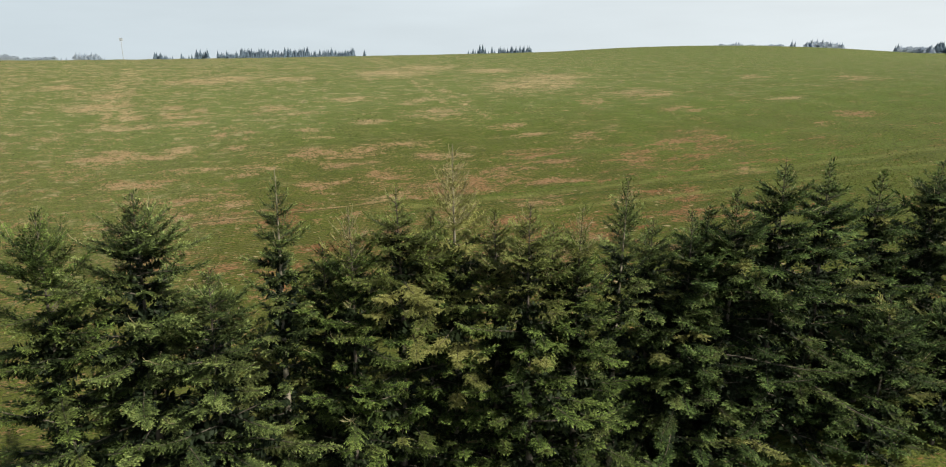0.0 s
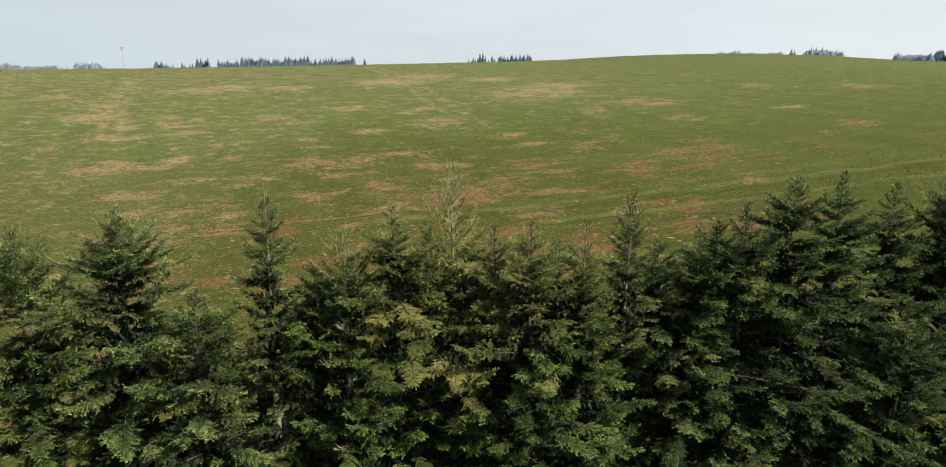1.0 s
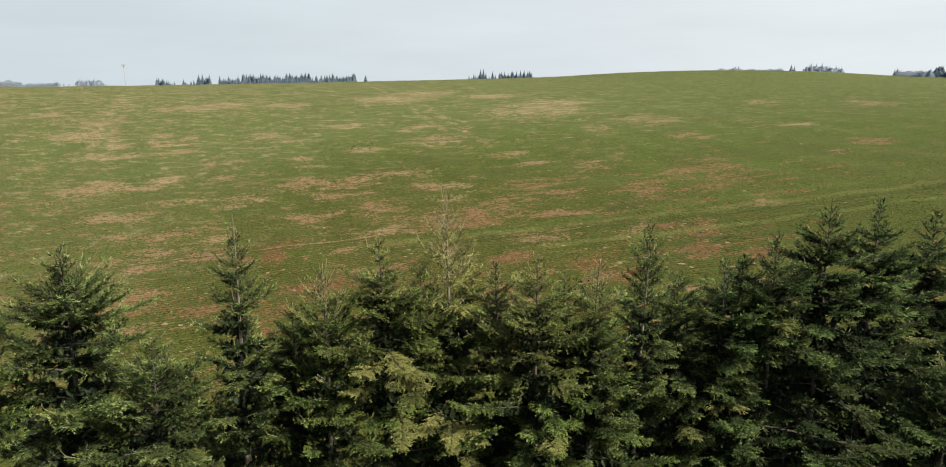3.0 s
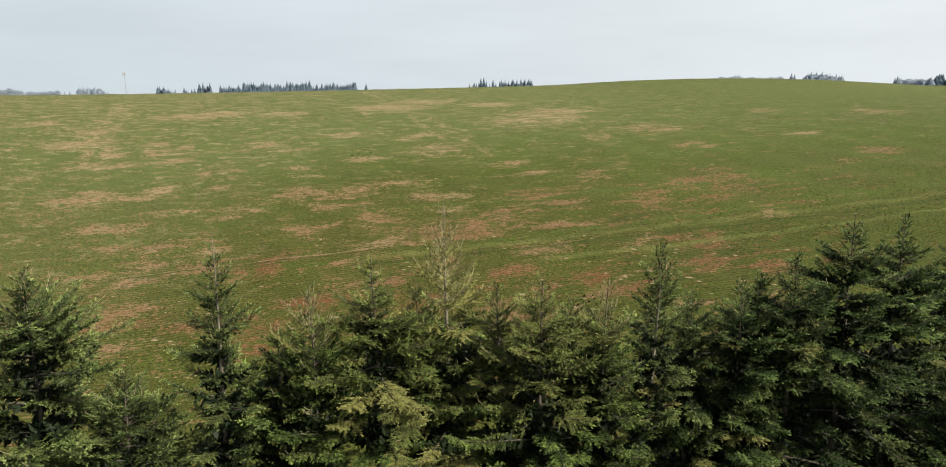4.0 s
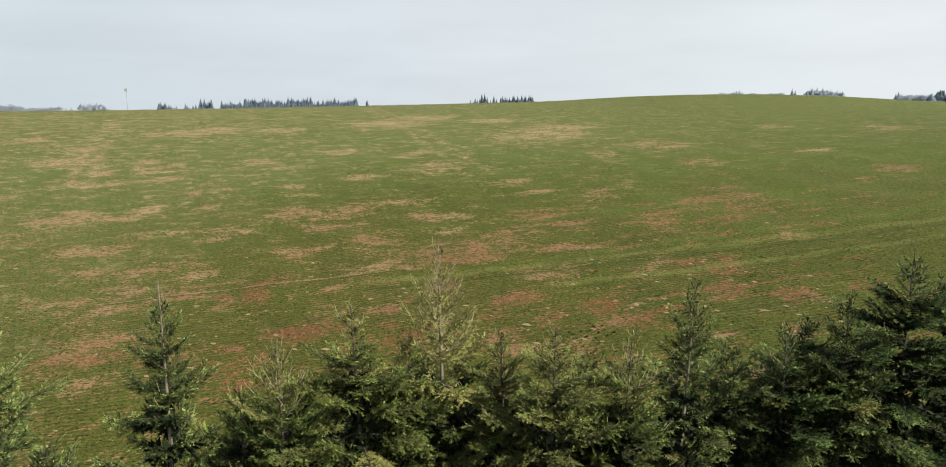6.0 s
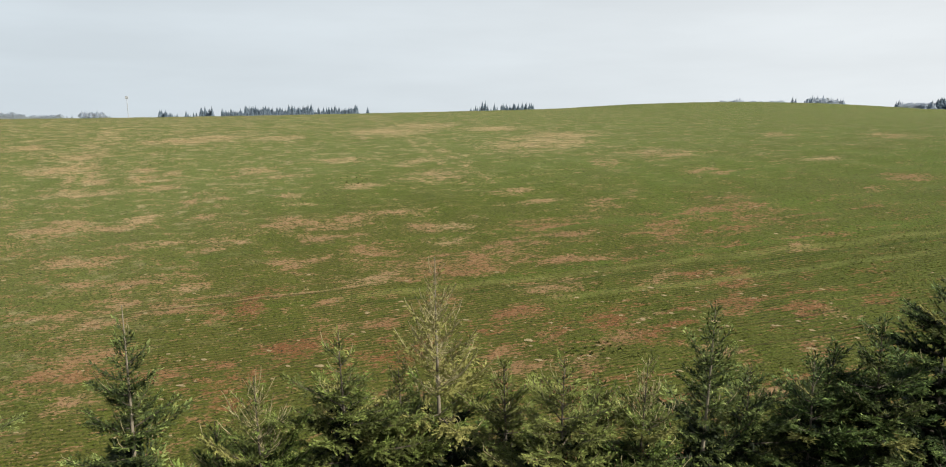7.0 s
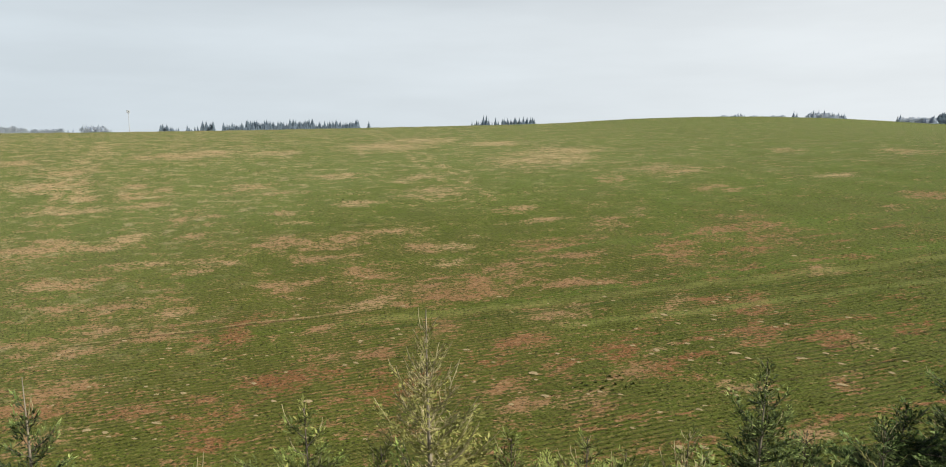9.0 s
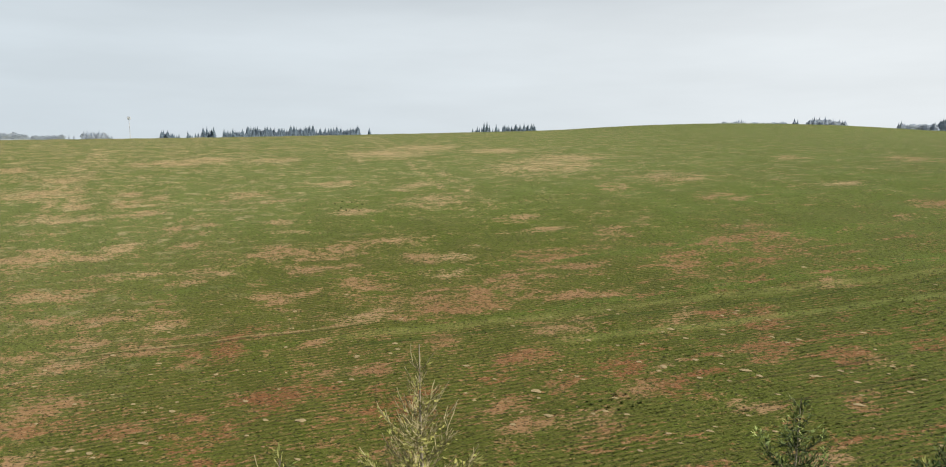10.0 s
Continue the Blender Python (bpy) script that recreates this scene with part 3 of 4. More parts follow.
        count = int(rng.integers(5, 8)) + (1 if r > 2.3 else 0) if below > 1.6 else int(rng.integers(3, 6))
        turn = rng.uniform(0, 6.28)
        for k in range(count):
            phi = turn + k * 6.28 / count + rng.normal(0, 0.3)
            long = max(0.18, r * rng.uniform(1 - 1.5 * ragged, 1 + 0.7 * ragged) * (1 + 0.10 * math.sin(2 * phi + seed + z * 0.7) + (0.22 * math.sin(2.6 * phi + 1.3 * seed + 0.9 * z) * math.sin(1.15 * z + seed) if below > 2.5 else 0)))
            if below > 4 and rmax > 3 and math.sin(2.3 * phi + 1.7 * seed + 0.8 * z) * math.sin(1.5 * z + 0.7 * seed) < -0.62:
                long *= 0.55
            if below > 2.5:
                long *= rng.choice([0.55, 0.8, 1.0, 1.08, 1.22])
            rise = np.interp(below, [0.3, 2, 5, 12], [1.25, 0.68, 0.28, 0.10] if open_top else [1.0, 0.42, 0.18, 0.08]) + rng.normal(0, 0.13 + 0.10 * (below > 2.5)) + (up if open_here else 0)
            warm_b = float(np.clip(rng.normal(0.0, 0.08), 0, 1)) if rng.random() > yellow else rng.uniform(0.4, 1.0)
            if below < (open_top * 1.2 or 5.0):
                warm_b = max(warm_b, top_warm * rng.uniform(0.6, 1.2))
            lush = full * (1 if rng.random() > dead else rng.uniform(0.0, 0.2))
            limb(z + rng.uniform(-0.2, 0.2) * (1 + (below > 4)), below, phi, long, rise, warm_b, lush, open_here)
        z += rng.uniform(0.32, 0.50) * np.interp(below, [0, 3, 6, 10], [0.56, 0.95, 1.6, 2.2] if open_top else [0.56, 0.98, 1.75, 2.2])
    for dx, dy, at, warm_b in plumes:
        limb(at - base[2], tall - (at - base[2]), math.atan2(dy, dx), math.hypot(dx, dy), 0.1, warm_b, 1.0, False)
    v, f = joined(wood)
    limbs = tagged(child("branchwork", v, f, BARK, tree, "thin whorled limbs"), kind="stuff")
    if dry_wood:
        v, f = joined(dry_wood)
        tagged(child("dry_branchwork", v, f, TWIG, tree, "pale half-bare upper limbs"), kind="stuff")
    if twigs:
        v, f = joined(twigs)
        tagged(child("deadwood", v, f, TWIG, limbs, "pale bare twigs"), kind="stuff")
    if hung:
        v, f = cone_mesh(rng, np.concatenate(hung))
        tagged(child("cone_cluster", v, f, CONE, limbs, "brown hanging cones"), kind="stuff")
    quad = np.concatenate(blades)
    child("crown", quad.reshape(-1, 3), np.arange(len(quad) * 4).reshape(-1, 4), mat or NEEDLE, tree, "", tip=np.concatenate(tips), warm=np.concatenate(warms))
    return tree


LUSH = "dark green bushy spruce with drooping dense branches"
conifer(-15.1, 22.7, 14.7, 3.9, 0.85, "ragged grey-green spruce with an open forked top", 1, NEEDLE, ragged=0.35, yellow=0.0, open_top=3, thick=0.9, low=4.2)
conifer(-12.5, 24.2, 15.1, 5.0, 1.25, "broad grey-green spruce with a bushy cone-shaped crown", 22, BLUE, cones=0.3, yellow=0.0, spire=1.25, ragged=0.26, twiggy=0.5)
conifer(-9.9, 24.0, 12.3, 4.0, 0.95, LUSH, 33, BLUE, yellow=0.0)
conifer(-7.6, 25.4, 15.9, 2.7, 0.36, "slim blue-green spruce with an open narrow top", 3, BLUE, thick=0.8, yellow=0.0, ragged=0.3, open_top=2.6, bare_top=3.0, trunk=PALEBARK)
conifer(-4.9, 25.6, 14.1, 3.5, 0.56, "bushy spruce with a dry half-bare pale leader", 4, NEEDLE, top_warm=0.15, thick=0.35, open_top=2.0, dry=0.25, bare_top=1.8, twiggy=0.6)
conifer(-3.05, 26.6, 14.8, 3.4, 0.80, LUSH, 5, ragged=0.3, yellow=0.10, top_warm=0.2, plumes=((0.9, -2.6, 11.0, 0.8), (1.3, -2.6, 10.7, 0.7), (1.0, -2.7, 10.4, 0.8)))
conifer(-0.75, 27.9, 16.4, 3.4, 0.50, "tall yellowing spruce with a sparse bare-twigged top", 6, NEEDLE, top_warm=0.95, twiggy=0.9, trunk=PALEBARK, thick=0.46, open_top=3.8, dry=0.42, bare_top=3.0, yellow=0.18, up=0.18, spire=1.15, plumes=((-0.5, -3.6, 8.6, 0.9), (0.2, -3.7, 8.4, 0.9), (0.7, -3.5, 8.3, 0.8), (0.0, -3.5, 8.0, 0.7), (0.4, -3.4, 7.0, 0.5)))
conifer(2.4, 26.8, 14.1, 3.6, 0.78, "green spruce with brownish cone-laden upper branches", 7, cones=0.6, yellow=0.04, top_warm=0.35, twiggy=0.5)
conifer(4.6, 27.8, 13.7, 3.2, 0.58, "bushy spruce with a dry half-bare pale leader", 8, NEEDLE, top_warm=0.25, thick=0.4, open_top=2.0, dry=0.35, bare_top=1.6, twiggy=0.6, cones=0.4)
conifer(6.7, 29.3, 14.8, 3.6, 0.48, "dark blue-green spruce with a gappy top and pale trunk", 9, BLUE, thick=0.8, open_top=2.8, bare_top=1.5, ragged=0.5, trunk=PALEBARK)
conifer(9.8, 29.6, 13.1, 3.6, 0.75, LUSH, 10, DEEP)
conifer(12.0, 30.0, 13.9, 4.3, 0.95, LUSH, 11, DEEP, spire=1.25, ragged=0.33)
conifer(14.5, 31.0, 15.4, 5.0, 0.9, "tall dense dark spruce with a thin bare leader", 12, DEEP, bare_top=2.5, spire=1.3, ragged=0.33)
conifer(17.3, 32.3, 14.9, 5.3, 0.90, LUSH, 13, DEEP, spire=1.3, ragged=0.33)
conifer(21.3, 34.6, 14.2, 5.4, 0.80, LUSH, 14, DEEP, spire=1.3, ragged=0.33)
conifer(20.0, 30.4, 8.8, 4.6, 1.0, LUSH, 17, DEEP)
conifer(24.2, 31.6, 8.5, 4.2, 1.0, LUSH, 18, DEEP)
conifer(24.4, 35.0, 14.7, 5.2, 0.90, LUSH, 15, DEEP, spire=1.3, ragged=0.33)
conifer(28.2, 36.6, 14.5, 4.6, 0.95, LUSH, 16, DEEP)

FILL = "young green spruce crowded between taller neighbours"
conifer(-13.9, 25.6, 9.6, 3.2, 0.9, FILL, 47, ragged=0.35)
conifer(-8.6, 26.0, 8.9, 2.6, 0.8, FILL, 48, ragged=0.4, yellow=0.12, top_warm=0.4, twiggy=0.6)
conifer(-6.2, 26.4, 12.7, 3.0, 0.85, FILL, 41, ragged=0.35)
conifer(-1.8, 27.4, 13.6, 3.0, 0.80, FILL, 42, ragged=0.35, yellow=0.12, top_warm=0.35, twiggy=0.6)
conifer(1.0, 28.2, 13.4, 3.0, 0.80, FILL, 43, ragged=0.35, cones=0.4, top_warm=0.35, twiggy=0.5)
conifer(3.6, 28.6, 12.9, 3.0, 0.80, FILL, 44, ragged=0.35, cones=0.4, top_warm=0.4, twiggy=0.5)
conifer(8.3, 30.0, 12.7, 3.2, 0.85, FILL, 45, BLUE, ragged=0.35)
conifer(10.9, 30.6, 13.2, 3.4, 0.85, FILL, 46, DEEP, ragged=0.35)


# ---- far trees on the skyline ----
def far_conifer(seed, mat):
    """A distant fir, one unit high: a stem and ragged tiers of foliage."""
    rng = np.random.default_rng(seed)
    tree = tagged(new("distant_conifer"), "dark hazy conifer standing far beyond the field", "conifer tree", "conifers on the skyline")
    v, f = tube([[0, 0, 0], [0, 0, 0.5], [0, 0, 0.96]], [0.014, 0.010, 0.002], 5)
    child("trunk", v, f, FARBARK, tree)
    tris = []
    full = rng.uniform(0.26, 0.36)
    for z in np.arange(0.06, 1.0, 0.035):
        r = full * (1 - z) ** 0.8 * rng.uniform(0.75, 1.15) + 0.012
        for k in range(12):
            a = k * 6.28 / 12 + rng.uniform(0, 6.28 / 12)
            d = np.array([math.cos(a), math.sin(a), 0])
            t = np.array([-d[1], d[0], 0])
            q = r * rng.uniform(0.5, 1.25)
            tris += [[[0, 0, z + 0.09], d * q + t * q * 0.4 + [0, 0, z - 0.09], d * q * 0.85 - t * q * 0.4 + [0, 0, z - 0.06]]]
    tri = np.array(tris)
    child("crown", tri.reshape(-1, 3), np.arange(len(tri) * 3).reshape(-1, 3), mat, tree, "", tip=np.zeros(len(tri) * 3), warm=np.zeros(len(tri) * 3))
    return tree


def far_broadleaf(seed):
    """A distant leafless broadleaf tree, one unit high: a stem, limbs and a rounded haze of twigs."""
    rng = np.random.default_rng(seed)
    tree = tagged(new("distant_broadleaf_tree"), "pale hazy rounded tree far beyond the field", "tree", "broadleaf trees on the skyline")
    chunks = [tube([[0, 0, 0], [0.01, 0, 0.35], [0, 0.01, 0.6]], [0.03, 0.02, 0.012], 5)]
    tris = []
    for k in range(90):
        a, e = rng.uniform(0, 6.28), rng.uniform(-0.3, 1.5)
        q = rng.uniform(0.2, 0.42)
        c = np.array([math.cos(a) * math.cos(e) * q, math.sin(a) * math.cos(e) * q, 0.58 + math.sin(e) * q])
        if k < 12:
            chunks.append(tube([[0, 0, 0.4 + 0.015 * k], c * [0.5, 0.5, 1] - [0, 0, 0.06], c], [0.012, 0.007, 0.003], 3))
        for j in range(9):
            d = rng.normal(0, 0.034, (3, 3))
            tris.append(c + d)
    v, f = joined(chunks)
    child("trunk", v, f, FARBARK, tree)
    tri = np.array(tris)
    child("crown", tri.reshape(-1, 3), np.arange(len(tri) * 3).reshape(-1, 3), FARTWIG, tree, "", tip=np.zeros(len(tri) * 3), warm=np.zeros(len(tri) * 3))
    return tree


# crowns in two strengths of painted-on haze, plus haze-tinted broadleaf trees
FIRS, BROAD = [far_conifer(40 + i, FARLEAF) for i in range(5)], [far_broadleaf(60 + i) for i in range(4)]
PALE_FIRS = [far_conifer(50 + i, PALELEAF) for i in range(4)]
PLACED = {}
far_rng = np.random.default_rng(8)


def skyline(kinds, x0, x1, spacing, top_lo, top_hi, y=900.0, deep=25.0, wide=1.0):
    """Trees between x0 and x1 (as seen at 915 m) whose tips reach heights top_lo to top_hi."""
    x = x0
    while x <= x1:
        yy = y + far_rng.uniform(0, deep)
        z = float(ground_z(x, yy)) - 0.2
        tall = far_rng.uniform(top_lo, top_hi) - z
        ob = kinds[int(far_rng.integers(len(kinds)))]
        w = tall * wide * far_rng.uniform(0.85, 1.15)
        m = pose(x * yy / 915, yy, z, 0, 0, far_rng.uniform(0, 360)) @ Matrix.Diagonal((w, w, tall, 1))
        PLACED.setdefault(ob, []).append(m)
        x += spacing * far_rng.uniform(0.6, 1.4)


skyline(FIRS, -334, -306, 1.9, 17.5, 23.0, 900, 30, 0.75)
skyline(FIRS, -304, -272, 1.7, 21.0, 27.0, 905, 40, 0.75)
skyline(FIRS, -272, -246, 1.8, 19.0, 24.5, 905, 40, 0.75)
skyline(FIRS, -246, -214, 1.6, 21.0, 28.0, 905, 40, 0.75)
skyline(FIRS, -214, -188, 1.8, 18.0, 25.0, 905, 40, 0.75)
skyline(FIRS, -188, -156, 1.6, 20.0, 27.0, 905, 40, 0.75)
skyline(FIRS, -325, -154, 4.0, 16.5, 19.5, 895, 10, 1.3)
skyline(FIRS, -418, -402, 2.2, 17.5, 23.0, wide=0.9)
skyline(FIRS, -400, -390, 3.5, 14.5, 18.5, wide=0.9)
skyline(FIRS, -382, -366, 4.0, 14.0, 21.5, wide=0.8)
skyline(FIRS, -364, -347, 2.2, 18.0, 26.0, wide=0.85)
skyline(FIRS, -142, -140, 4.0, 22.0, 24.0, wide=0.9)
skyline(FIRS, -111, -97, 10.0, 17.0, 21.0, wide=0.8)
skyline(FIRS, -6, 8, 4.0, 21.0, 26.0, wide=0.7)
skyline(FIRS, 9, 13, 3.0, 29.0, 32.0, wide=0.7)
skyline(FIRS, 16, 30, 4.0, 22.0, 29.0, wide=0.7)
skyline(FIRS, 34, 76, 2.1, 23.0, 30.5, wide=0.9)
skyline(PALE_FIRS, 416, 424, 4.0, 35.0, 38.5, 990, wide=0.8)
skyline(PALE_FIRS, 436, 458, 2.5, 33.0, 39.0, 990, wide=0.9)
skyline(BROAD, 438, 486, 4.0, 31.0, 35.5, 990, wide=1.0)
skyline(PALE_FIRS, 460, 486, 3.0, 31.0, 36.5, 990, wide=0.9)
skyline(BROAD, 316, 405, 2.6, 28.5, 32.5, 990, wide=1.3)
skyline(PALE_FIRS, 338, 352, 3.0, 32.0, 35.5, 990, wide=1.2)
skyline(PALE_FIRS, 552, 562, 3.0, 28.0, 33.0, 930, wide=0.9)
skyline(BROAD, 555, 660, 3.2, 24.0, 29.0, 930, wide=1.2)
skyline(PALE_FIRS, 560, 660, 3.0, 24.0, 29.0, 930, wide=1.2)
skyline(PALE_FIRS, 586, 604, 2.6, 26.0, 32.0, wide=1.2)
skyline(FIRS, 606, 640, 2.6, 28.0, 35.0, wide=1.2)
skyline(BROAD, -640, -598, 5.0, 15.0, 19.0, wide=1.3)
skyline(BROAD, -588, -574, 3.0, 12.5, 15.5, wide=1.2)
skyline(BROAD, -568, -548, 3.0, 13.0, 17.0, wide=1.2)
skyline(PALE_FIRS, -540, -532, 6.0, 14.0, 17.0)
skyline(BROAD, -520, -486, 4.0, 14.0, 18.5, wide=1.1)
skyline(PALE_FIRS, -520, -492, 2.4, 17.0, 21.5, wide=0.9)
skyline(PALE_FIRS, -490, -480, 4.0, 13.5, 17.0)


for ob, spots in PLACED.items():
    for m in spots[1:]:
        copy_thing(ob, m)
    ob.matrix_basis = spots[0]


def radio_mast(x, y, top):
    z = float(ground_z(x, y))
    mast = tagged(new("radio_mast"), "thin grey lattice radio mast with antennas far off", "radio mast")
    mast.location = (x, y, z)
    tall = top - z
    v, f = tube([[0, 0, 0], [0, 0, tall * 0.5], [0, 0, tall]], [0.42, 0.34, 0.28], 6)
    child("pole", v, f, STEEL, mast)
    for k in range(3):
        a = k * 2.094
        d = np.array([math.cos(a), math.sin(a), 0])
        v, f = tube([d * 1.5 + [0, 0, tall - 3.8], d * 1.5 + [0, 0, tall - 0.2]], [0.6, 0.6], 6)
        antenna = child("antenna", v, f, STEEL, mast)
        v, f = tube([[0, 0, tall - 1.7], d * 1.5 + [0, 0, tall - 1.7]], [0.2, 0.2], 4)
        child("bracket", v, f, STEEL, antenna)


radio_mast(-451, 900, 39.0)


# ---- mounds of loose soil in the crop ----
def mound_mesh(seed):
    rng = np.random.default_rng(seed)
    bm = bmesh.new()
    rings = []
    for r, z in ((1.0, -0.06), (0.72, 0.13), (0.34, 0.25)):
        ring = []
        for k in range(9):
            a = k * 6.283 / 9
            q = r * rng.uniform(0.62, 1.3)
            ring.append(bm.verts.new((math.cos(a) * q, math.sin(a) * q, z + rng.normal(0, 0.025))))
        rings.append(ring)
    tip = bm.verts.new((0.03, 0.0, 0.30))
    for lower, upper in zip(rings, rings[1:]):
        for k in range(9):
            bm.faces.new((lower[k], lower[(k + 1) % 9], upper[(k + 1) % 9], upper[k]))
    for k in range(9):
        bm.faces.new((rings[-1][k], rings[-1][(k + 1) % 9], tip))
    me = bpy.data.meshes.new("molehill")
    bm.to_mesh(me)
    bm.free()
    me.polygons.foreach_set("use_smooth", np.ones(len(me.polygons), bool))
    me.materials.append(MOUND)
    return me


MOUNDS = [mound_mesh(70 + i) for i in range(5)]
heap_rng = np.random.default_rng(17)


def molehill(x, y, r):
    ob = new("molehill", MOUNDS[int(heap_rng.integers(5))])
    ob.matrix_basis = pose(x, y, float(surface_z(x, y)) - 0.01, 0, 0, heap_rng.uniform(0, 360)) @ Matrix.Diagonal((r, r * heap_rng.uniform(0.7, 1.1), r * heap_rng.uniform(0.16, 0.32), 1))
    tagged(ob, "low pale mound of loose dry soil among crop", "molehill", "molehills in the field")


molehill(-23.4, 57.6, 0.20)
molehill(-25.5, 56.9, 0.24)
molehill(-24.5, 56.9, 0.20)
molehill(-20.3, 55.4, 0.26)
molehill(-18.7, 56.4, 0.20)
molehill(-19.4, 55.8, 0.20)
molehill(-10.1, 53.5, 0.36)
molehill(-14.2, 56.0, 0.26)
molehill(-12.4, 57.0, 0.20)
molehill(-23.0, 52.2, 0.36)
molehill(-21.3, 51.4, 0.24)
molehill(-19.6, 51.0, 0.24)
molehill(-18.9, 52.3, 0.36)
molehill(-18.3, 50.8, 0.20)
molehill(-13.0, 52.5, 0.20)
molehill(-22.0, 61.1, 0.26)
molehill(-14.4, 59.4, 0.20)
molehill(-16.1, 59.8, 0.22)
molehill(-17.4, 59.5, 0.28)
molehill(-27.9, 59.6, 0.20)
molehill(-30.0, 61.1, 0.26)
molehill(-29.4, 59.0, 0.20)
molehill(-21.9, 59.7, 0.24)
molehill(-7.9, 57.7, 0.28)
molehill(-8.6, 57.5, 0.24)
molehill(-5.3, 61.2, 0.26)
molehill(-5.6, 62.1, 0.26)
molehill(-13.5, 62.5, 0.20)
molehill(-10.8, 63.0, 0.20)
molehill(-8.1, 60.6, 0.20)
molehill(-23.5, 66.0, 0.27)
molehill(-26.0, 62.7, 0.26)
molehill(-12.2, 65.6, 0.20)
molehill(-14.5, 67.1, 0.24)
molehill(-14.4, 68.6, 0.27)
molehill(-5.6, 65.9, 0.26)
molehill(-20.9, 70.2, 0.22)
molehill(-20.5, 66.0, 0.20)
molehill(-26.8, 55.0, 0.20)
molehill(2.0, 66.5, 0.24)
molehill(5.3, 67.3, 0.20)
molehill(10.0, 64.9, 0.29)
molehill(10.5, 64.0, 0.24)
molehill(13.5, 61.2, 0.36)
molehill(12.9, 60.8, 0.22)
molehill(16.9, 60.7, 0.28)
molehill(16.7, 60.0, 0.24)
molehill(7.8, 60.6, 0.24)
molehill(9.6, 59.6, 0.20)
molehill(11.2, 59.5, 0.26)
molehill(16.5, 57.5, 0.20)
molehill(15.5, 56.9, 0.20)
molehill(13.9, 56.7, 0.22)
molehill(10.5, 57.3, 0.22)
molehill(11.8, 56.4, 0.36)
molehill(16.3, 54.9, 0.36)
molehill(15.0, 53.9, 0.24)
molehill(8.2, 53.2, 0.20)
molehill(13.5, 54.6, 0.22)
molehill(5.5, 56.9, 0.24)
molehill(3.8, 54.9, 0.36)
molehill(1.3, 56.6, 0.20)
molehill(2.8, 52.8, 0.20)
molehill(4.3, 52.2, 0.36)
molehill(6.0, 52.7, 0.20)
molehill(6.7, 51.9, 0.20)
molehill(7.4, 52.0, 0.26)
molehill(12.8, 49.9, 0.20)
molehill(10.3, 49.6, 0.24)
molehill(8.5, 48.5, 0.20)
molehill(2.2, 51.6, 0.26)
molehill(19.9, 53.8, 0.36)
molehill(21.5, 54.1, 0.24)
molehill(25.0, 58.2, 0.24)
molehill(24.4, 53.9, 0.22)
molehill(24.5, 55.9, 0.20)
molehill(20.7, 50.6, 0.36)
molehill(20.9, 58.1, 0.26)
molehill(20.1, 57.9, 0.24)
molehill(25.2, 52.2, 0.26)
molehill(19.5, 58.9, 0.24)
molehill(20.3, 61.3, 0.20)
molehill(2.8, 63.5, 0.20)
molehill(11.2, 71.3, 0.20)
molehill(28.3, 85.8, 0.27)
molehill(29.3, 85.1, 0.20)
molehill(22.0, 72.8, 0.20)
molehill(28.5, 79.0, 0.25)
molehill(10.1, 67.9, 0.27)
molehill(11.8, 74.2, 0.20)
molehill(26.9, 70.4, 0.29)
molehill(38.5, 73.6, 0.20)
molehill(33.9, 64.8, 0.20)
molehill(20.6, 72.3, 0.20)
molehill(36.2, 106.0, 0.20)
molehill(-1.0, 79.3, 0.36)

count = 0
while count < 200:
    hy = 46 + 70 * heap_rng.random() ** 1.5
    hx = heap_rng.uniform(-0.8, 0.8) * hy
    if heap_rng.random() > 0.35 + 0.65 * (math.sin(hx * 0.21 + hy * 0.13) * math.sin(hx * 0.09 - hy * 0.3) > -0.2):
        continue
    molehill(hx, hy, heap_rng.uniform(0.14, 0.27))
    count += 1


# ---- dark leaf tufts, added in place of two clusters of dark holes ----
def tuft_mesh(seed):
    rng = np.random.default_rng(seed)
    n = 26
    a, lean = rng.uniform(0, 6.28, n), rng.uniform(0.15, 0.95, n)
    root = np.stack([0.35 * np.cos(a) * rng.random(n), 0.35 * np.sin(a) * rng.random(n), np.full(n, -0.05)], -1)
    way = unit(np.stack([np.cos(a) * lean, np.sin(a) * lean, np.ones(n)], -1))
    quad = needle_shoots(rng, root, way, rng.uniform(0.7, 1.2, n), rng.uniform(0.10, 0.16, n))
    me = bpy.data.meshes.new("dark_tuft")
    fill(me, quad.reshape(-1, 3), np.arange(n * 4).reshape(-1, 4))
    put_attr(me, "tip", np.tile([0.1, 0.3, 0.6, 0.3], n))
    put_attr(me, "warm", np.zeros(n * 4))
    me.materials.append(DARKTUFT)
    return me


DARKTUFT = leaf_material("dark_tuft_leaves", (0.030, 0.040, 0.012), (0.055, 0.078, 0.018), (0.095, 0.120, 0.030), 0.15)
TUFTS = [tuft_mesh(90 + i) for i in range(3)]


def dark_tuft(x, y, tall):
    ob = new("dark_tuft", TUFTS[int(heap_rng.integers(3))])
    wide = tall * heap_rng.uniform(0.9, 1.3)
    ob.matrix_basis = pose(x, y, float(surface_z(x, y)), 0, 0, heap_rng.uniform(0, 360)) @ Matrix.Diagonal((wide, wide, tall * heap_rng.uniform(0.8, 1.2), 1))
    tagged(ob, "small dark green tuft standing in for a dark hole in the crop", "weed", "weed tufts in the field")


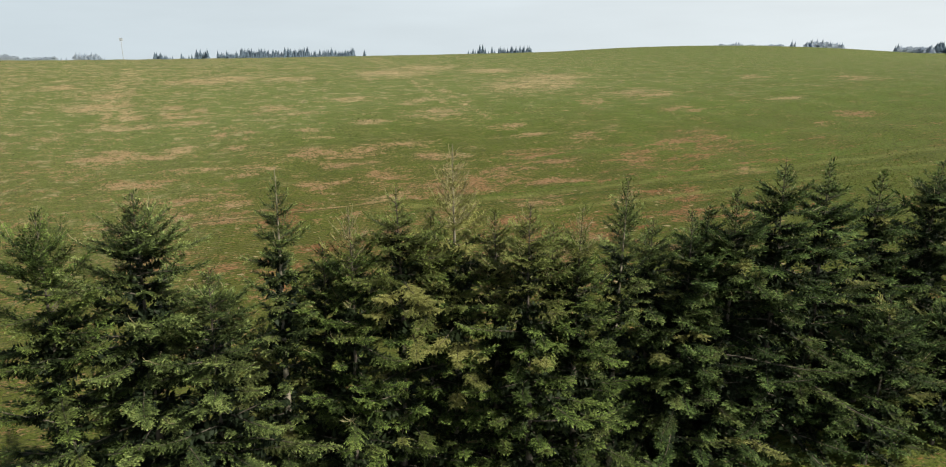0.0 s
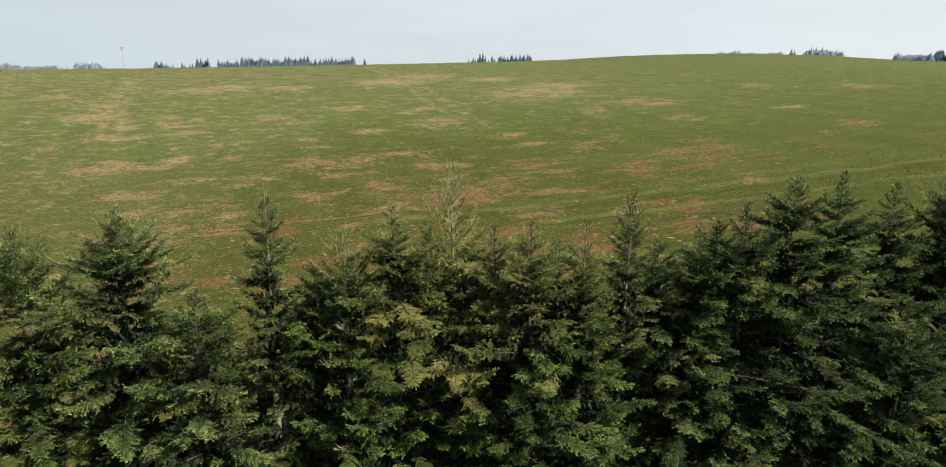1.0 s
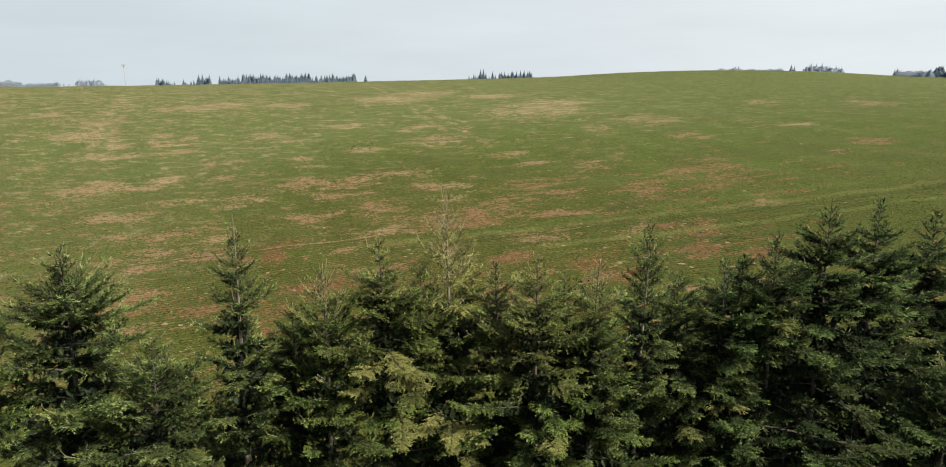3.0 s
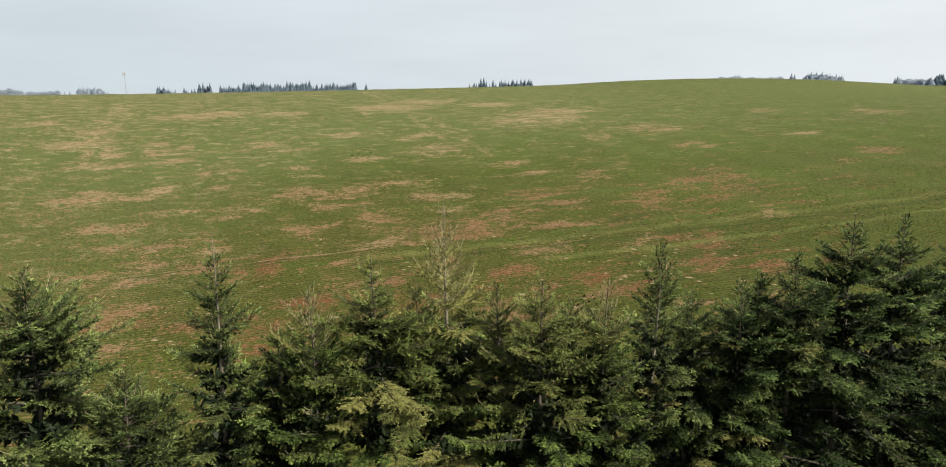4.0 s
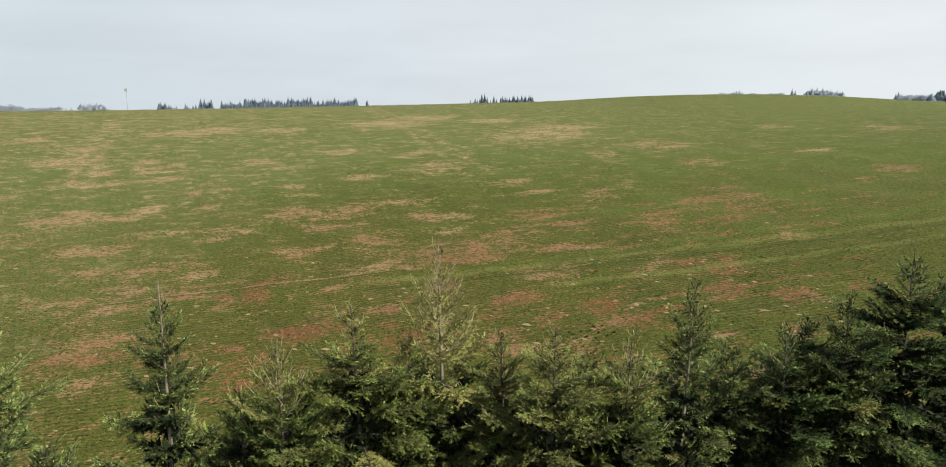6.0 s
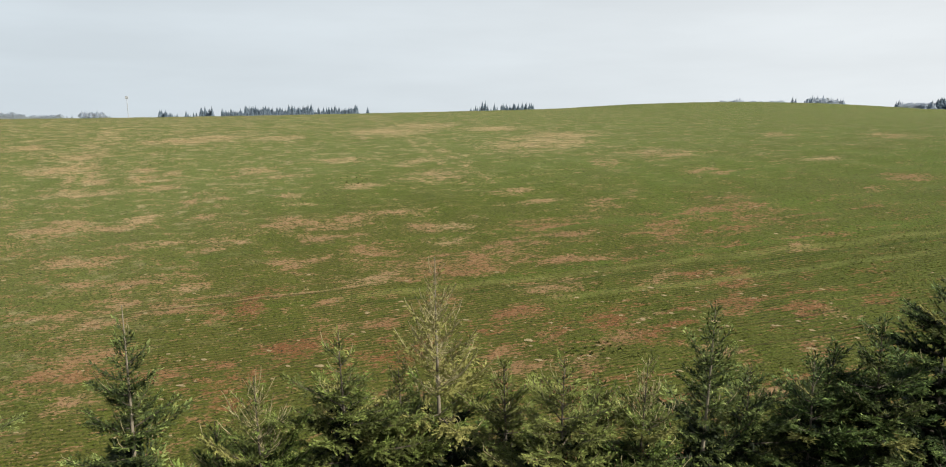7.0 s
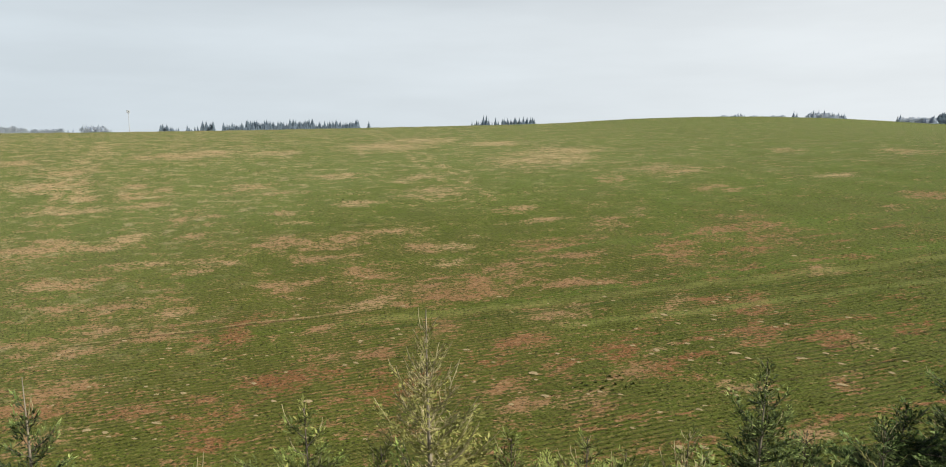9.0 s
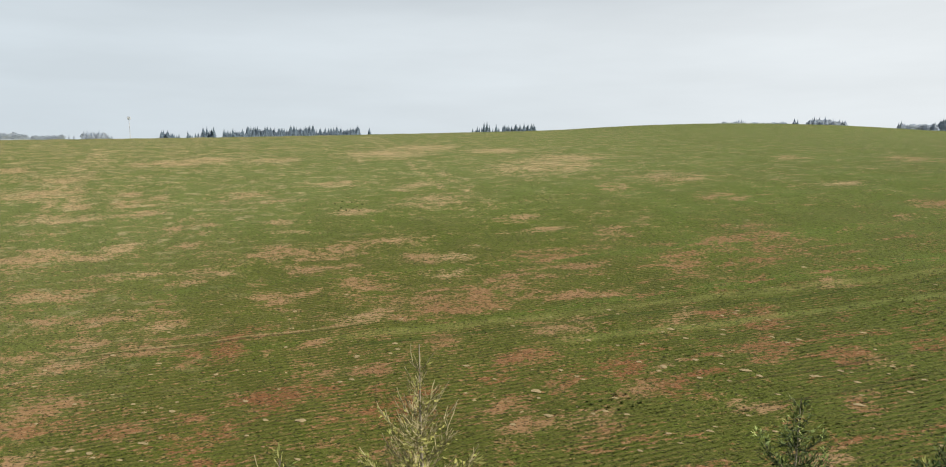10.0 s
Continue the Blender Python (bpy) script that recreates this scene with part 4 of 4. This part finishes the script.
dark_tuft(6.0, 52.6, 0.13)
dark_tuft(6.7, 52.7, 0.13)
dark_tuft(7.3, 52.9, 0.13)
dark_tuft(7.9, 52.9, 0.13)
dark_tuft(8.4, 52.5, 0.13)
dark_tuft(8.9, 52.9, 0.13)
dark_tuft(6.9, 52.1, 0.13)
dark_tuft(7.6, 52.2, 0.13)
dark_tuft(8.1, 51.9, 0.13)
dark_tuft(8.9, 52.1, 0.13)
dark_tuft(9.4, 52.4, 0.13)
dark_tuft(6.5, 53.0, 0.13)
dark_tuft(8.2, 53.4, 0.13)
dark_tuft(8.8, 53.4, 0.13)
dark_tuft(-17.7, 100.3, 0.15)
dark_tuft(-16.5, 98.1, 0.15)
dark_tuft(-15.9, 99.5, 0.15)
dark_tuft(-14.9, 97.4, 0.15)
dark_tuft(-14.6, 98.8, 0.15)
dark_tuft(-14.2, 100.0, 0.15)
dark_tuft(-15.6, 96.6, 0.15)
dark_tuft(-15.7, 101.0, 0.15)
dark_tuft(-16.5, 96.7, 0.15)
dark_tuft(-14.0, 96.5, 0.15)
dark_tuft(-15.3, 101.6, 0.15)
dark_tuft(-17.0, 101.4, 0.15)


# ---- young crop plants in their drill rows ----
def crop(name, y0, y1, pitch, step, height, blades):
    rng = np.random.default_rng(23)
    n_rows = np.arange(y0, y1, pitch)
    xs, ys = [], []
    for yr in n_rows:
        half = 0.78 * yr + 6
        n = int(2 * half / step)
        x = -half + 2 * half * (np.arange(n) + rng.uniform(0, 1, n)) / n
        xs.append(x)
        ys.append(yr + ROW_TURN * x + rng.normal(0, 0.03, n))
    x, y = np.concatenate(xs), np.concatenate(ys)
    b, _ = soil(x, y)
    grow = 0.5 + 0.35 * np.sin(x * 0.13 + y * 0.21) * np.sin(x * 0.05 - y * 0.17 + 1) + 0.25 * np.sin(x * 0.9 + 2 * np.sin(y * 0.8))
    ok = (rng.random(len(x)) < np.clip((0.62 + 0.5 * grow - 0.95 * b) * smooth(80, 50, y), 0.0, 1)) & (y > 29) & (y < 82)
    x, y = x[ok], y[ok]
    z = surface_z(x, y) - 0.02
    root = np.stack([x, y, z], -1)
    n = len(x)
    big = rng.uniform(0.6, 1.25, n)
    tris = []
    for k in range(blades):
        a = rng.uniform(0, 6.28, n)
        d = np.stack([np.cos(a), np.sin(a), np.zeros(n)], -1)
        t = np.stack([-np.sin(a), np.cos(a), np.zeros(n)], -1)
        tall = (height * big * rng.uniform(0.6, 1.2, n))[:, None]
        w = (0.055 * big)[:, None]
        foot = root + d * 0.02
        tris.append(np.stack([foot - t * w, foot + t * w, root + d * rng.uniform(0.12, 0.22, (n, 1)) + np.array([0, 0, 1.0]) * tall], 1))
    tri = np.concatenate(tris)
    me = bpy.data.meshes.new(name)
    fill(me, tri.reshape(-1, 3), np.arange(len(tri) * 3).reshape(-1, 3))
    put_attr(me, "tip", np.tile([0, 0, 0.8], len(tri)))
    put_attr(me, "warm", np.repeat(np.tile(rng.uniform(0, 0.5, n) ** 2, blades), 3))
    me.materials.append(CROP)
    return tagged(new(name, me), "short green crop plants in drilled rows", "crop plants", kind="stuff")


CROP = leaf_material("crop_leaves", (0.066, 0.092, 0.012), (0.088, 0.112, 0.015), (0.125, 0.142, 0.026), 0.30, (0.16, 0.13, 0.042))
crop("crop_plants", 22, 84, 0.36, 0.165, 0.075, 3)
